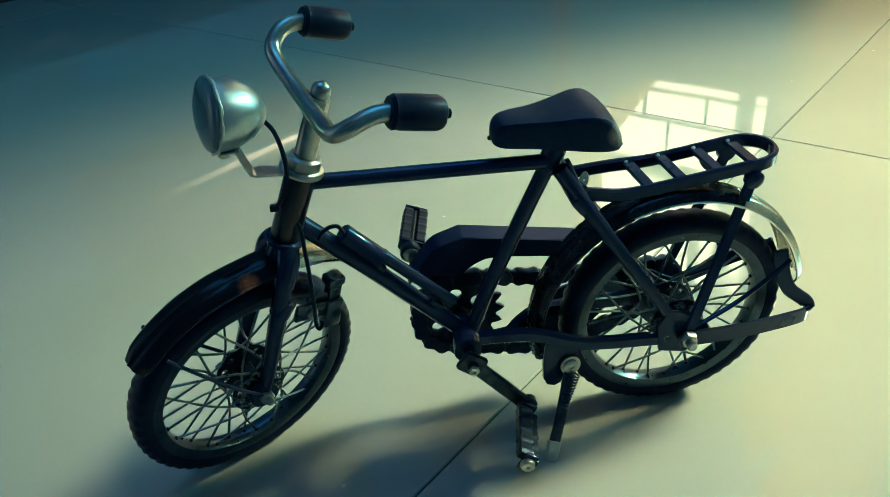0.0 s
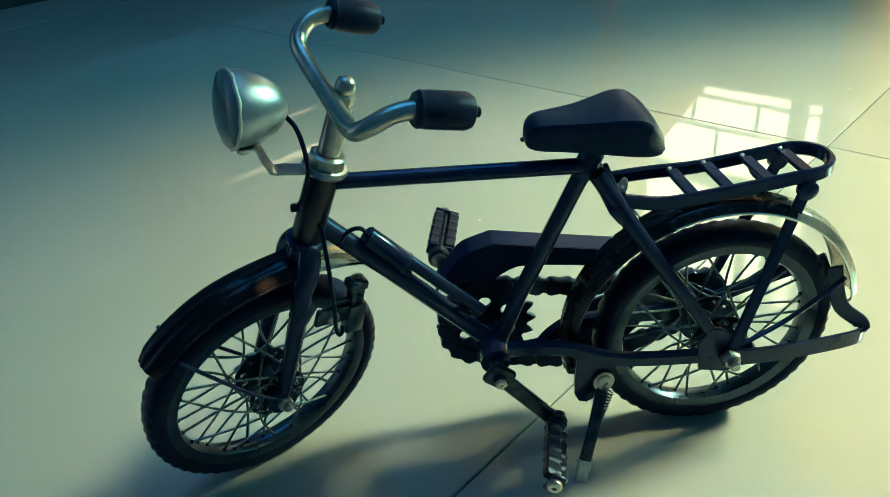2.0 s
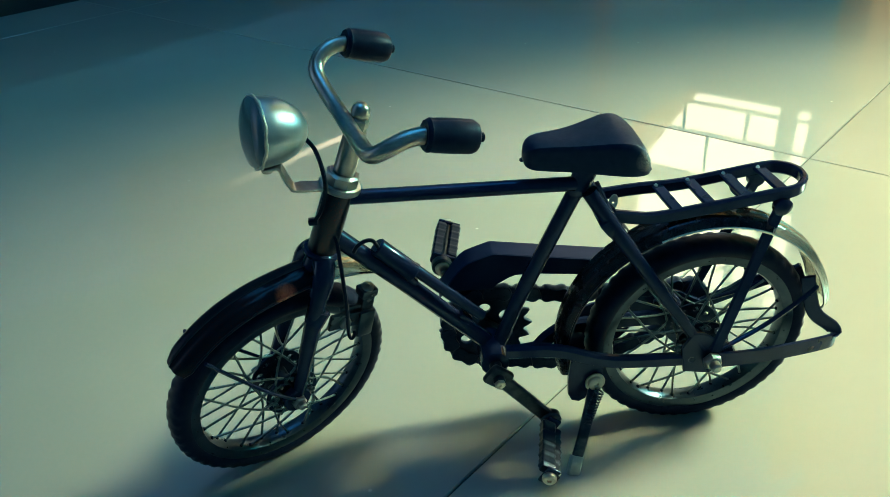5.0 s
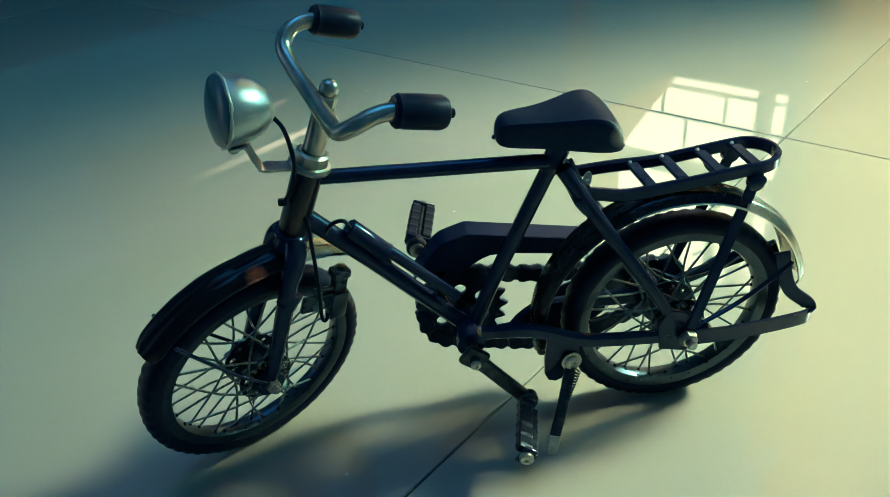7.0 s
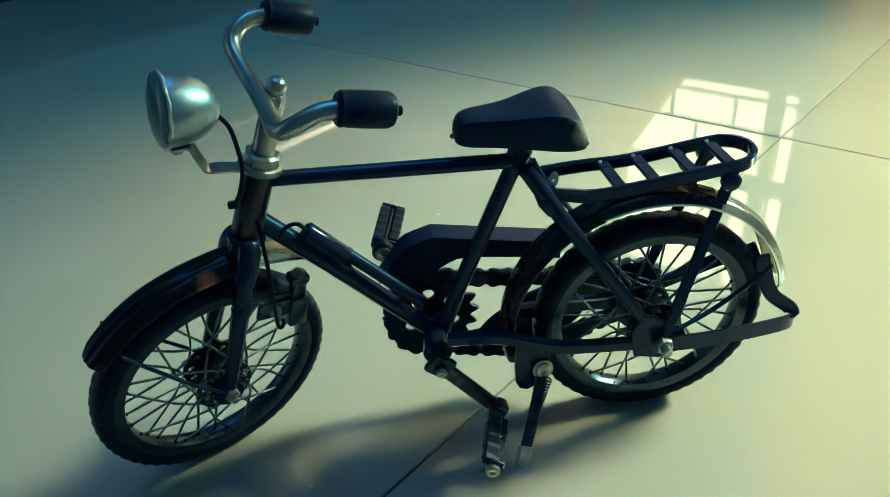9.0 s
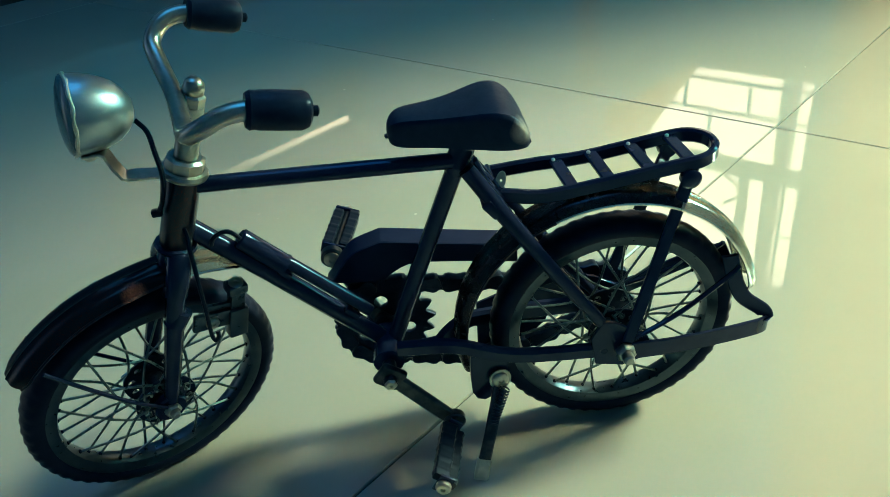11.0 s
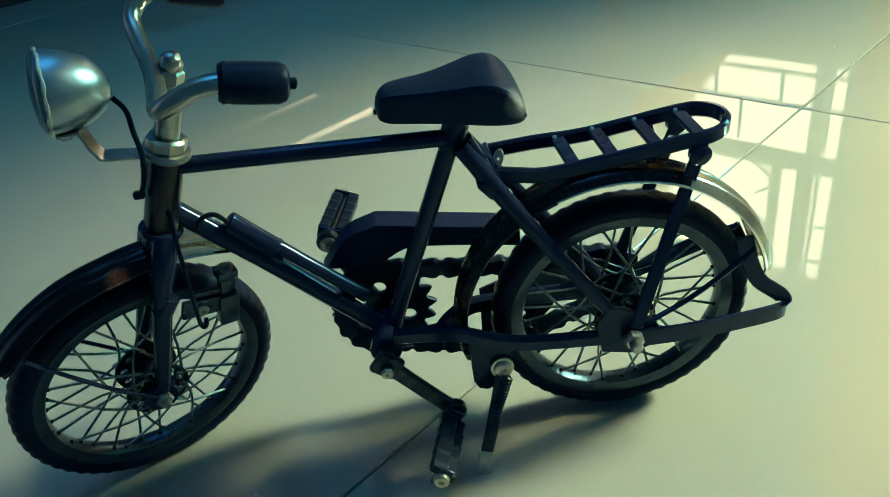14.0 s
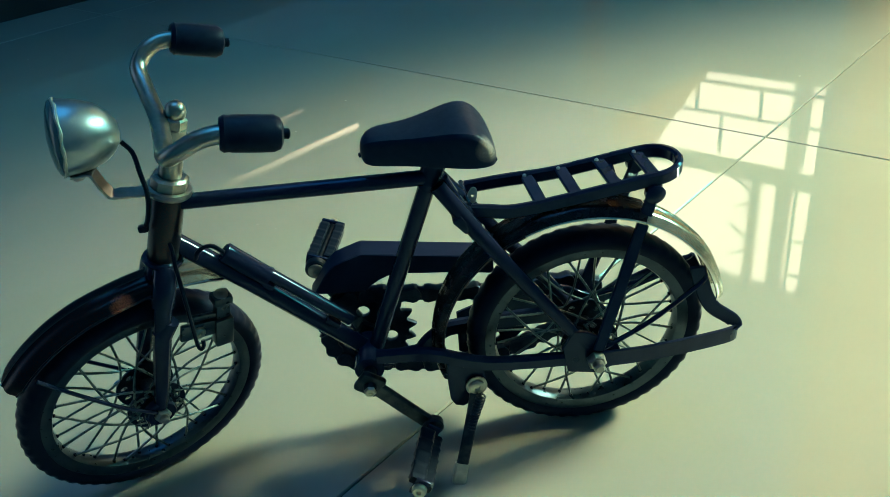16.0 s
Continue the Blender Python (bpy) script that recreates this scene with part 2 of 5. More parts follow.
def polished_tile():
    m, nodes, links, bsdf = material("polished_porcelain_tile")
    colour, fac, tc = noise_ramp(nodes, links, 3.0, (0.27, 0.275, 0.245), (0.31, 0.31, 0.275), detail=8.0)
    info = nodes.new("ShaderNodeObjectInfo")
    hsv = nodes.new("ShaderNodeHueSaturation")
    mr = nodes.new("ShaderNodeMapRange")
    mr.inputs["To Min"].default_value, mr.inputs["To Max"].default_value = 0.96, 1.04
    links.new(info.outputs["Random"], mr.inputs["Value"])
    links.new(mr.outputs[0], hsv.inputs["Value"])
    links.new(colour, hsv.inputs["Color"])
    # sparse pale specks of dust
    cells = nodes.new("ShaderNodeTexVoronoi")
    cells.inputs["Scale"].default_value = 55.0
    links.new(tc.outputs["Object"], cells.inputs["Vector"])
    small = nodes.new("ShaderNodeMapRange")
    small.inputs["From Min"].default_value, small.inputs["From Max"].default_value = 0.035, 0.075
    small.inputs["To Min"].default_value, small.inputs["To Max"].default_value = 1.0, 0.0
    links.new(cells.outputs["Distance"], small.inputs["Value"])
    few = nodes.new("ShaderNodeMapRange")
    few.inputs["From Min"].default_value, few.inputs["From Max"].default_value = 0.80, 0.95
    links.new(cells.outputs["Color"], few.inputs["Value"])
    dust = nodes.new("ShaderNodeMath")
    dust.operation = "MULTIPLY"
    links.new(small.outputs[0], dust.inputs[0])
    links.new(few.outputs[0], dust.inputs[1])
    dusty = nodes.new("ShaderNodeMix")
    dusty.data_type = "RGBA"
    links.new(dust.outputs[0], dusty.inputs["Factor"])
    links.new(hsv.outputs[0], dusty.inputs[6])
    dusty.inputs[7].default_value = (0.60, 0.59, 0.50, 1)
    links.new(dusty.outputs[2], bsdf.inputs["Base Color"])
    smear = nodes.new("ShaderNodeTexNoise")
    smear.inputs["Scale"].default_value, smear.inputs["Detail"].default_value, smear.inputs["Distortion"].default_value = 7.0, 8.0, 1.2
    links.new(tc.outputs["Object"], smear.inputs["Vector"])
    rr = nodes.new("ShaderNodeMapRange")
    rr.inputs["From Min"].default_value, rr.inputs["From Max"].default_value = 0.3, 0.75
    rr.inputs["To Min"].default_value, rr.inputs["To Max"].default_value = 0.012, 0.035
    links.new(smear.outputs["Fac"], rr.inputs["Value"])
    links.new(rr.outputs[0], bsdf.inputs["Roughness"])
    bsdf.inputs["IOR"].default_value = 1.65
    wave = nodes.new("ShaderNodeTexNoise")
    wave.inputs["Scale"].default_value, wave.inputs["Detail"].default_value = 16.0, 2.0
    links.new(tc.outputs["Object"], wave.inputs["Vector"])
    add_bump(nodes, links, bsdf, wave.outputs["Fac"], 0.03, 0.0005)
    return m


TILE = polished_tile()

glass_m, gn, gl, gb = material("clear_lamp_glass")
gb.inputs["Base Color"].default_value = (0.22, 0.34, 0.36, 1)
gb.inputs["Roughness"].default_value, gb.inputs["Transmission Weight"].default_value = 0.18, 0.55
LENS = glass_m

# ---- mesh helpers ----
MM = 0.001


def part(name, bm, mat, parent=None, label="", place=None):
    """Link a bmesh as one mesh object."""
    me = bpy.data.meshes.new(name)
    bm.normal_update()
    bmesh.ops.recalc_face_normals(bm, faces=bm.faces)
    bm.to_mesh(me)
    bm.free()
    return place_mesh(name, me, mat, parent, label, place)


def place_mesh(name, me, mat, parent=None, label="", place=None):
    if mat and not me.materials:
        me.materials.append(mat)
        me.polygons.foreach_set("use_smooth", [True] * len(me.polygons))
        me.set_sharp_from_angle(angle=radians(38))
    ob = new(name, me)
    ob.parent = parent
    if place is not None:
        ob.matrix_basis = place
    return tagged(ob, label)


def tube(bm, pts, radius, seg=10, closed=False):
    """Sweep a circle (radius in mm, one or one a point) along points in mm."""
    pts = [Vector(p) * MM for p in pts]
    rad = [radius] * len(pts) if isinstance(radius, (int, float)) else radius
    n, rings, side = len(pts), [], None
    for i, p in enumerate(pts):
        a, b = (pts[(i - 1) % n], pts[(i + 1) % n]) if closed else (pts[max(i - 1, 0)], pts[min(i + 1, n - 1)])
        t = (b - a).normalized()
        if side is None:
            side = t.orthogonal().normalized()
        side = (side - t * side.dot(t)).normalized()
        other = t.cross(side)
        rings.append([bm.verts.new(p + MM * rad[i] * (side * math.cos(2 * math.pi * k / seg) + other * math.sin(2 * math.pi * k / seg))) for k in range(seg)])
    for i in range(n if closed else n - 1):
        r, s = rings[i], rings[(i + 1) % n]
        for k in range(seg):
            bm.faces.new((r[k], r[(k + 1) % seg], s[(k + 1) % seg], s[k]))
    if not closed:
        bm.faces.new(rings[0][::-1])
        bm.faces.new(rings[-1])
    return bm


def smooth_path(pts, steps=6):
    """A Catmull-Rom curve through points."""
    pts = [Vector(p) for p in pts]
    ext = [2 * pts[0] - pts[1], *pts, 2 * pts[-1] - pts[-2]]
    out = []
    for i in range(1, len(ext) - 2):
        a, b, c, d = ext[i - 1 : i + 3]
        for s in range(steps):
            t = s / steps
            out.append(0.5 * (2 * b + (c - a) * t + (2 * a - 5 * b + 4 * c - d) * t * t + (3 * b - a - 3 * c + d) * t**3))
    return [*out, pts[-1]]


def strip(bm, pts, thick, tall, up=(0, 0, 1), closed=False):
    """Sweep an upright flat bar with softened edges along points in mm."""
    pts, up = [Vector(p) * MM for p in pts], Vector(up)
    n, rings = len(pts), []
    c = min(thick, tall) * 0.3
    prof = [(thick / 2, tall / 2 - c), (thick / 2 - c, tall / 2), (-thick / 2 + c, tall / 2), (-thick / 2, tall / 2 - c), (-thick / 2, -tall / 2 + c), (-thick / 2 + c, -tall / 2), (thick / 2 - c, -tall / 2), (thick / 2, -tall / 2 + c)]
    for i, p in enumerate(pts):
        a, b = (pts[(i - 1) % n], pts[(i + 1) % n]) if closed else (pts[max(i - 1, 0)], pts[min(i + 1, n - 1)])
        t = (b - a).normalized()
        side = t.cross(up).normalized()
        rise = side.cross(t)
        rings.append([bm.verts.new(p + MM * (side * x + rise * y)) for x, y in prof])
    for i in range(n if closed else n - 1):
        r, s = rings[i], rings[(i + 1) % n]
        for k in range(8):
            bm.faces.new((r[k], r[(k + 1) % 8], s[(k + 1) % 8], s[k]))
    if not closed:
        bm.faces.new(rings[0][::-1])
        bm.faces.new(rings[-1])
    return bm


def lathe(bm, profile, origin, axis, seg=24):
    """Turn a profile of (distance along the axis, radius), in mm, about an axis through origin."""
    axis = Vector(axis).normalized()
    u = axis.orthogonal().normalized()
    v, o, rings = axis.cross(u), Vector(origin) * MM, []
    for h, r in profile:
        if r < 1e-4:
            rings.append([bm.verts.new(o + axis * h * MM)])
        else:
            rings.append([bm.verts.new(o + MM * (axis * h + r * (u * math.cos(2 * math.pi * k / seg) + v * math.sin(2 * math.pi * k / seg)))) for k in range(seg)])
    for r, s in zip(rings, rings[1:]):
        for k in range(seg):
            k2 = (k + 1) % seg
            if len(r) == 1 and len(s) > 1:
                bm.faces.new((r[0], s[k2], s[k]))
            elif len(s) == 1 and len(r) > 1:
                bm.faces.new((r[k], r[k2], s[0]))
            elif len(r) > 1:
                bm.faces.new((r[k], r[k2], s[k2], s[k]))
    return bm


def ring(bm, profile, seg=72, bumps=None):
    """Turn a closed profile of (radius, y), in mm, about the y axis. bumps(i, j): what to add to a radius."""
    rings = []
    for i in range(seg):
        a = 2 * math.pi * i / seg
        rings.append([bm.verts.new(MM * Vector(((r + (bumps(i, j) if bumps else 0)) * math.cos(a), y, (r + (bumps(i, j) if bumps else 0)) * math.sin(a)))) for j, (r, y) in enumerate(profile)])
    n = len(profile)
    for i in range(seg):
        r, s = rings[i], rings[(i + 1) % seg]
        for k in range(n):
            bm.faces.new((r[k], r[(k + 1) % n], s[(k + 1) % n], s[k]))
    return bm


def block(bm, size, place, bevel=0.3):
    """A box (mm) with bevelled edges, at a pose in mm."""
    made = bmesh.ops.create_cube(bm, size=1.0)["verts"]
    for v in made:
        v.co = Vector((v.co.x * size[0], v.co.y * size[1], v.co.z * size[2])) * MM
    if bevel:
        edges = list({e for v in made for e in v.link_edges})
        made = bmesh.ops.bevel(bm, geom=edges, offset=bevel * MM, segments=2, affect="EDGES", profile=0.5)["verts"]
    m = Matrix.Translation(place.translation * MM) @ place.to_3x3().to_4x4()
    for v in made:
        v.co = m @ v.co
    return bm


def holed_plate(outline, holes, thick, bevel=0.2):
    """A flat plate in the xz plane (mm), with holes [(x, z, r)], its middle at y = 0. Returns mesh data."""
    cu = bpy.data.curves.new("plate", "CURVE")
    cu.dimensions, cu.fill_mode, cu.extrude, cu.bevel_depth, cu.bevel_resolution = "2D", "BOTH", (thick / 2 - bevel) * MM, bevel * MM, 1
    loops = [outline] + [[(x + r * math.cos(-2 * math.pi * k / 16), z + r * math.sin(-2 * math.pi * k / 16)) for k in range(16)] for x, z, r in holes]
    for loop in loops:
        sp = cu.splines.new("POLY")
        sp.points.add(len(loop) - 1)
        for p, (x, z) in zip(sp.points, loop):
            p.co = (x * MM, z * MM, 0, 1)
        sp.use_cyclic_u = True
    temp = bpy.data.objects.new("plate", cu)
    me = bpy.data.meshes.new_from_object(temp)
    bpy.data.objects.remove(temp)
    bpy.data.curves.remove(cu)
    me.transform(Matrix.Rotation(radians(90), 4, "X"))
    me.materials.clear()
    return me


def at(x, y, z):
    return Matrix.Translation(Vector((x, y, z)) * MM)


def screw_head(bm, origin, axis, r, h=1.6, hexagon=False):
    """A round or six-sided head with a chamfer and a sunken middle."""
    lathe(bm, [(0, 0), (0, r), (h * 0.7, r), (h, r * 0.8), (h, r * 0.35), (h * 0.6, r * 0.25), (h * 0.6, 0)], origin, axis, 6 if hexagon else 14)

# ---- the room ----


def room_slab(name, a0, a1, b0, b1, z0, z1, mat, parent=None):
    bm = bmesh.new()
    bmesh.ops.create_cube(bm, size=1.0)
    for v in bm.verts:
        v.co = Vector(((a0 + a1) / 2 + v.co.x * (a1 - a0), (b0 + b1) / 2 + v.co.y * (b1 - b0), (z0 + z1) / 2 + v.co.z * (z1 - z0)))
    me = bpy.data.meshes.new(name)
    bm.to_mesh(me)
    bm.free()
    me.materials.append(mat)
    ob = new(name, me)
    ob.parent = parent
    if parent is None:
        ob.matrix_world = ROOM
    return ob


def wall_with_openings(name, along, face, outer, lo, hi, openings):
    """A wall with openings (from, to, sill, head) through it. along: the axis that it runs along; face, outer: its two faces."""
    bm = bmesh.new()
    pieces, last = [], lo
    for o0, o1, oz0, oz1 in sorted(openings):
        pieces += [(last, o0, 0, CEIL), (o0, o1, oz1, CEIL)] + ([(o0, o1, 0, oz0)] if oz0 > 0 else [])
        last = o1
    pieces.append((last, hi, 0, CEIL))
    for s0, s1, z0, z1 in pieces:
        made = bmesh.ops.create_cube(bm, size=1.0)["verts"]
        for v in made:
            s, n, z = (s0 + s1) / 2 + v.co.x * (s1 - s0), (face + outer) / 2 + v.co.y * (outer - face), (z0 + z1) / 2 + v.co.z * (z1 - z0)
            v.co = Vector((s, n, z)) if along == "a" else Vector((n, s, z))
    bmesh.ops.recalc_face_normals(bm, faces=bm.faces)
    me = bpy.data.meshes.new(name)
    bm.to_mesh(me)
    bm.free()
    me.materials.append(WALL)
    ob = new(name, me)
    ob.matrix_world = ROOM
    return tagged(ob, "dim teal painted plaster wall", "wall", kind="structure")


WIN = (0.575, 1.30, 0.64, 1.49)  # the grilled window: b from, b to, sill, head
WIDE = (0.0, 0.48, 0.22, 2.45)  # the opening beside it, behind the drawn curtain
SHUTTER = (0.30, 0.975, 0.30, 0.62)  # the shuttered window in the left wall: a from, a to, sill, head
wall_with_openings("wall_window", "b", FAR, FAR + 0.14, RIGHT - 0.14, ALCOVE + 0.14, [WIN, WIDE])
# this wall's first opening is the added doorway
wall_with_openings("wall_shutter", "a", LEFT, LEFT + 0.14, BACK, STUB, [(-1.65, -0.75, 0.0, 2.05), SHUTTER])
wall_with_openings("wall_side", "a", RIGHT, RIGHT - 0.14, BACK, FAR, [SIDE])
wall_with_openings("wall_stub", "b", STUB, STUB + 0.12, 0.668, ALCOVE + 0.14, [])
wall_with_openings("wall_alcove", "a", ALCOVE, ALCOVE + 0.14, STUB + 0.12, FAR, [])
# stand-in for an unidentified low slanting shape in the alcove, under the curtain
bm = bmesh.new()
shape_outline = [(0.93, 0.0), (0.93, 0.60), (0.985, 0.645), (1.06, 0.70), (1.20, 0.775), (1.45, 0.82), (ALCOVE - 0.004, 0.84), (ALCOVE - 0.004, 0.0)]
front, rear = [[bm.verts.new((a, b, z)) for b, z in shape_outline] for a in (FAR - 0.20, FAR - 0.12)]
bm.faces.new(front)
bm.faces.new(rear[::-1])
for k in range(len(shape_outline)):
    bm.faces.new((front[k], rear[k], rear[(k + 1) % len(shape_outline)], front[(k + 1) % len(shape_outline)]))
dark_shape = part("low_dark_shape", bm, WALL)
dark_shape.matrix_world = ROOM
tagged(dark_shape, "low dim teal stand-in for an unidentified shape with a slanting top", "wall", kind="structure")
for wall_name, spec in (("wall_behind", (BACK - 0.14, BACK, RIGHT - 0.14, LEFT + 0.14, 0, CEIL)),):
    tagged(room_slab(wall_name, *spec, WALL), "plain dim teal painted wall", "wall", kind="structure")
# the ceiling is cut open and given a shaft for the added overhead fill
sa0, sa1, sb0, sb1 = ROOF_OPENING[0] - ROOF_OPENING[2] / 2, ROOF_OPENING[0] + ROOF_OPENING[2] / 2, ROOF_OPENING[1] - ROOF_OPENING[3] / 2, ROOF_OPENING[1] + ROOF_OPENING[3] / 2
bm = bmesh.new()
for a0, a1, b0, b1 in ((BACK - 0.14, sa0, RIGHT - 0.14, ALCOVE + 0.14), (sa1, FAR + 0.14, RIGHT - 0.14, ALCOVE + 0.14), (sa0, sa1, RIGHT - 0.14, sb0), (sa0, sa1, sb1, ALCOVE + 0.14)):
    for v in bmesh.ops.create_cube(bm, size=1.0)["verts"]:
        v.co = Vector(((a0 + a1) / 2 + v.co.x * (a1 - a0), (b0 + b1) / 2 + v.co.y * (b1 - b0), CEIL + 0.05 + v.co.z * 0.1))
for a0, a1, b0, b1 in ((sa0 - 0.08, sa0, sb0 - 0.08, sb1 + 0.08), (sa1, sa1 + 0.08, sb0 - 0.08, sb1 + 0.08), (sa0, sa1, sb0 - 0.08, sb0), (sa0, sa1, sb1, sb1 + 0.08)):
    for v in bmesh.ops.create_cube(bm, size=1.0)["verts"]:
        v.co = Vector(((a0 + a1) / 2 + v.co.x * (a1 - a0), (b0 + b1) / 2 + v.co.y * (b1 - b0), CEIL + 0.35 + v.co.z * 0.5))
ceiling = part("ceiling", bm, CEILING_PAINT)
ceiling.matrix_world = ROOM
tagged(ceiling, "plain white ceiling with an unseen added opening", "ceiling", kind="structure")

floor = tagged(room_slab("floor", BACK - 0.14, FAR + 0.14, RIGHT - 0.14, ALCOVE + 0.14, -0.06, -0.0012, GROUT), "polished cream porcelain tile floor with dark joints", "floor", kind="structure")

# the window: frame, middle post, rails and a wrought grille with staggered bars
window = tagged(new("window_1"), "bright window with brown frame and iron grille", "window", kind="structure")
window.matrix_world = ROOM


def window_bar(name, b0, z0, b1, z1, thick, depth, a, label=""):
    bm = bmesh.new()
    strip(bm, [(a * 1000, b0 * 1000, z0 * 1000), (a * 1000, b1 * 1000, z1 * 1000)], thick * 1000, depth * 1000, up=(1, 0, 0))
    return part(name, bm, FRAME_PAINT, window, label)


for spec in ((WIN[0], WIN[2] + 0.012, WIN[1], WIN[2] + 0.012), (WIN[0], WIN[3] - 0.012, WIN[1], WIN[3] - 0.012), (WIN[0] + 0.012, WIN[2], WIN[0] + 0.012, WIN[3]), (WIN[1] - 0.012, WIN[2], WIN[1] - 0.012, WIN[3])):
    window_bar("window_frame", *spec, 0.024, 0.05, FAR + 0.07)
window_bar("middle_post", 0.675, WIN[2], 0.675, 0.975, 0.040, 0.045, FAR + 0.065)
window_bar("middle_post", 0.690, 1.04, 0.690, WIN[3], 0.050, 0.045, FAR + 0.065)
window_bar("rail", WIN[0], 1.008, WIN[1], 1.008, 0.062, 0.045, FAR + 0.06)
window_bar("mullion", 0.785, 1.04, 0.785, WIN[3], 0.030, 0.045, FAR + 0.06)
for z in (0.722, 0.832, 1.258, 1.40):
    window_bar("grille_bar", WIN[0], z, WIN[1] if z < 1 else 0.66, z, 0.013, 0.012, FAR + 0.10)
for b, z0, z1 in ((0.812, 0.722, 0.832), (1.04, 0.722, 0.832), (0.945, 0.832, 0.977), (0.660, 1.04, 1.47), (0.655, 0.66, 0.975)):
    window_bar("grille_bar", b, z0, b, z1, 0.012, 0.012, FAR + 0.10)
for b0, z0, b1, z1 in ((0.883, 1.059, 0.789, 1.123), (0.789, 1.123, 0.863, 1.180), (0.718, 1.154, 0.662, 1.180), (0.662, 1.180, 0.712, 1.222), (0.883, 1.25, 0.789, 1.32), (0.789, 1.32, 0.863, 1.38)):
    window_bar("grille_bar", b0, z0, b1, z1, 0.010, 0.012, FAR + 0.10)
window_bar("window_sill", WIN[0] - 0.03, WIN[2] - 0.012, WIN[1] + 0.03, WIN[2] - 0.012, 0.022, 0.17, FAR + 0.045)

# bright open air outside the window and the added doorway
sky_card, sn, sl, sb = material("bright_outdoor_haze")
sb.inputs["Base Color"].default_value = (0, 0, 0, 1)
place_on = sn.new("ShaderNodeTexCoord")
split = sn.new("ShaderNodeSeparateXYZ")
rise = sn.new("ShaderNodeMapRange")
rise.inputs["From Min"].default_value, rise.inputs["From Max"].default_value = 0.5, 2.6
rise.inputs["To Min"].default_value, rise.inputs["To Max"].default_value = HAZE_LOW, HAZE_HIGH
sl.new(place_on.outputs["Object"], split.inputs[0])
sl.new(split.outputs["Z"], rise.inputs["Value"])
sl.new(rise.outputs[0], sb.inputs["Emission Strength"])
sb.inputs["Emission Color"].default_value = (1.0, 0.90, 0.66, 1)
tagged(room_slab("backdrop", FAR + 0.9, FAR + 0.92, -2.2, 2.9, -0.2, 4.2, sky_card), "bright hazy daylight outside the window", "backdrop", kind="structure")

# curtains: one drawn aside in a slant over the window, one hanging across the opening beside it


def hung_cloth(name, left_edge, right_edge, z0, z1, a, folds, depth, mat, parent, label=""):
    """Pleated cloth between two edges, each a function of height."""
    bm = bmesh.new()
    cols = []
    for i in range(folds * 5 + 1):
        u = i / (folds * 5)
        row = []
        for k in range(19):
            z = z0 + (z1 - z0) * k / 18
            b = left_edge(z) + (right_edge(z) - left_edge(z)) * u
            row.append(bm.verts.new((a + depth * math.sin(u * folds * 2 * math.pi + 0.5 * math.sin(k * 0.5)) * (1 + 0.3 * math.sin(u * 17)), b, z)))
        cols.append(row)
    for c0, c1 in zip(cols, cols[1:]):
        for k in range(18):
            bm.faces.new((c0[k], c1[k], c1[k + 1], c0[k + 1]))
    bmesh.ops.solidify(bm, geom=bm.faces[:], thickness=0.003)
    return part(name, bm, mat, parent, label)


def curtain_rod(b0, b1, parent):
    bm = bmesh.new()
    tube(bm, [((FAR - 0.035) * 1000, b0 * 1000, 2500), ((FAR - 0.035) * 1000, b1 * 1000, 2500)], 9, 12)
    part("curtain_rod", bm, FRAME_PAINT, parent, "brown round curtain rod")


curtain = tagged(new("curtain"), "cream curtain drawn aside in a slant beside the window", "curtain")
curtain.matrix_world = ROOM
hung_cloth("cloth", lambda z: 0.925 + 0.66 * min(max(z - 0.62, 0), 0.30), lambda z: ALCOVE - 0.05, 0.62, 2.49, FAR - 0.05, 9, 0.012, CLOTH, curtain)
curtain_rod(0.60, ALCOVE - 0.02, curtain)
curtain = tagged(new("curtain"), "closed cream curtain glowing with daylight from behind", "curtain")
curtain.matrix_world = ROOM
hung_cloth("cloth", lambda z: -0.12, lambda z: 0.545 + 0.004 * math.sin(z * 9), 0.02, 2.49, FAR - 0.05, 7, 0.010, CLOTH, curtain)
curtain_rod(-0.16, 0.55, curtain)

# a narrow orange drape at the end of the short wall, lit through from behind
drape = tagged(new("curtain"), "narrow orange cloth drape lit through from behind", "curtain")
drape.matrix_world = ROOM
hung_cloth("cloth", lambda z: 0.629, lambda z: 0.664, 0.02, 2.40, STUB + 0.02, 2, 0.004, ORANGE_CLOTH, drape)
bm = bmesh.new()
tube(bm, [((STUB + 0.02) * 1000, 560, 2410), ((STUB + 0.02) * 1000, 700, 2410)], 7, 12)
part("curtain_rod", bm, FRAME_PAINT, drape, "brown round curtain rod")
# the frame of the unseen doorway added for the fill lamp
for b0, name in ((-1.66, "added_door_frame"), (-0.74, "added_door_frame")):
    tagged(room_slab(name, b0, b0 + 0.05, LEFT - 0.015, LEFT + 0.15, 0.0, 2.05, WOOD), "brown wooden upright of the unseen added doorway", "door frame", kind="structure")

glow_sheet, sn, sl, sb = material("shutter_glow")
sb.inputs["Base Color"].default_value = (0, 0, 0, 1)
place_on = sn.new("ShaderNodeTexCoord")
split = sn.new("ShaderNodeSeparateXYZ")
rise = sn.new("ShaderNodeMapRange")  # the glow rises along the sheet, so the streaks fade at one end
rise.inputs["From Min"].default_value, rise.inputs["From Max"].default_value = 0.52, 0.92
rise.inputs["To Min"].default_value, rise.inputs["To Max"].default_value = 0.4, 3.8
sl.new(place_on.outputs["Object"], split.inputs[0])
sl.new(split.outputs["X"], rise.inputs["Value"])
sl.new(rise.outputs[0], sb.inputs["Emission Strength"])
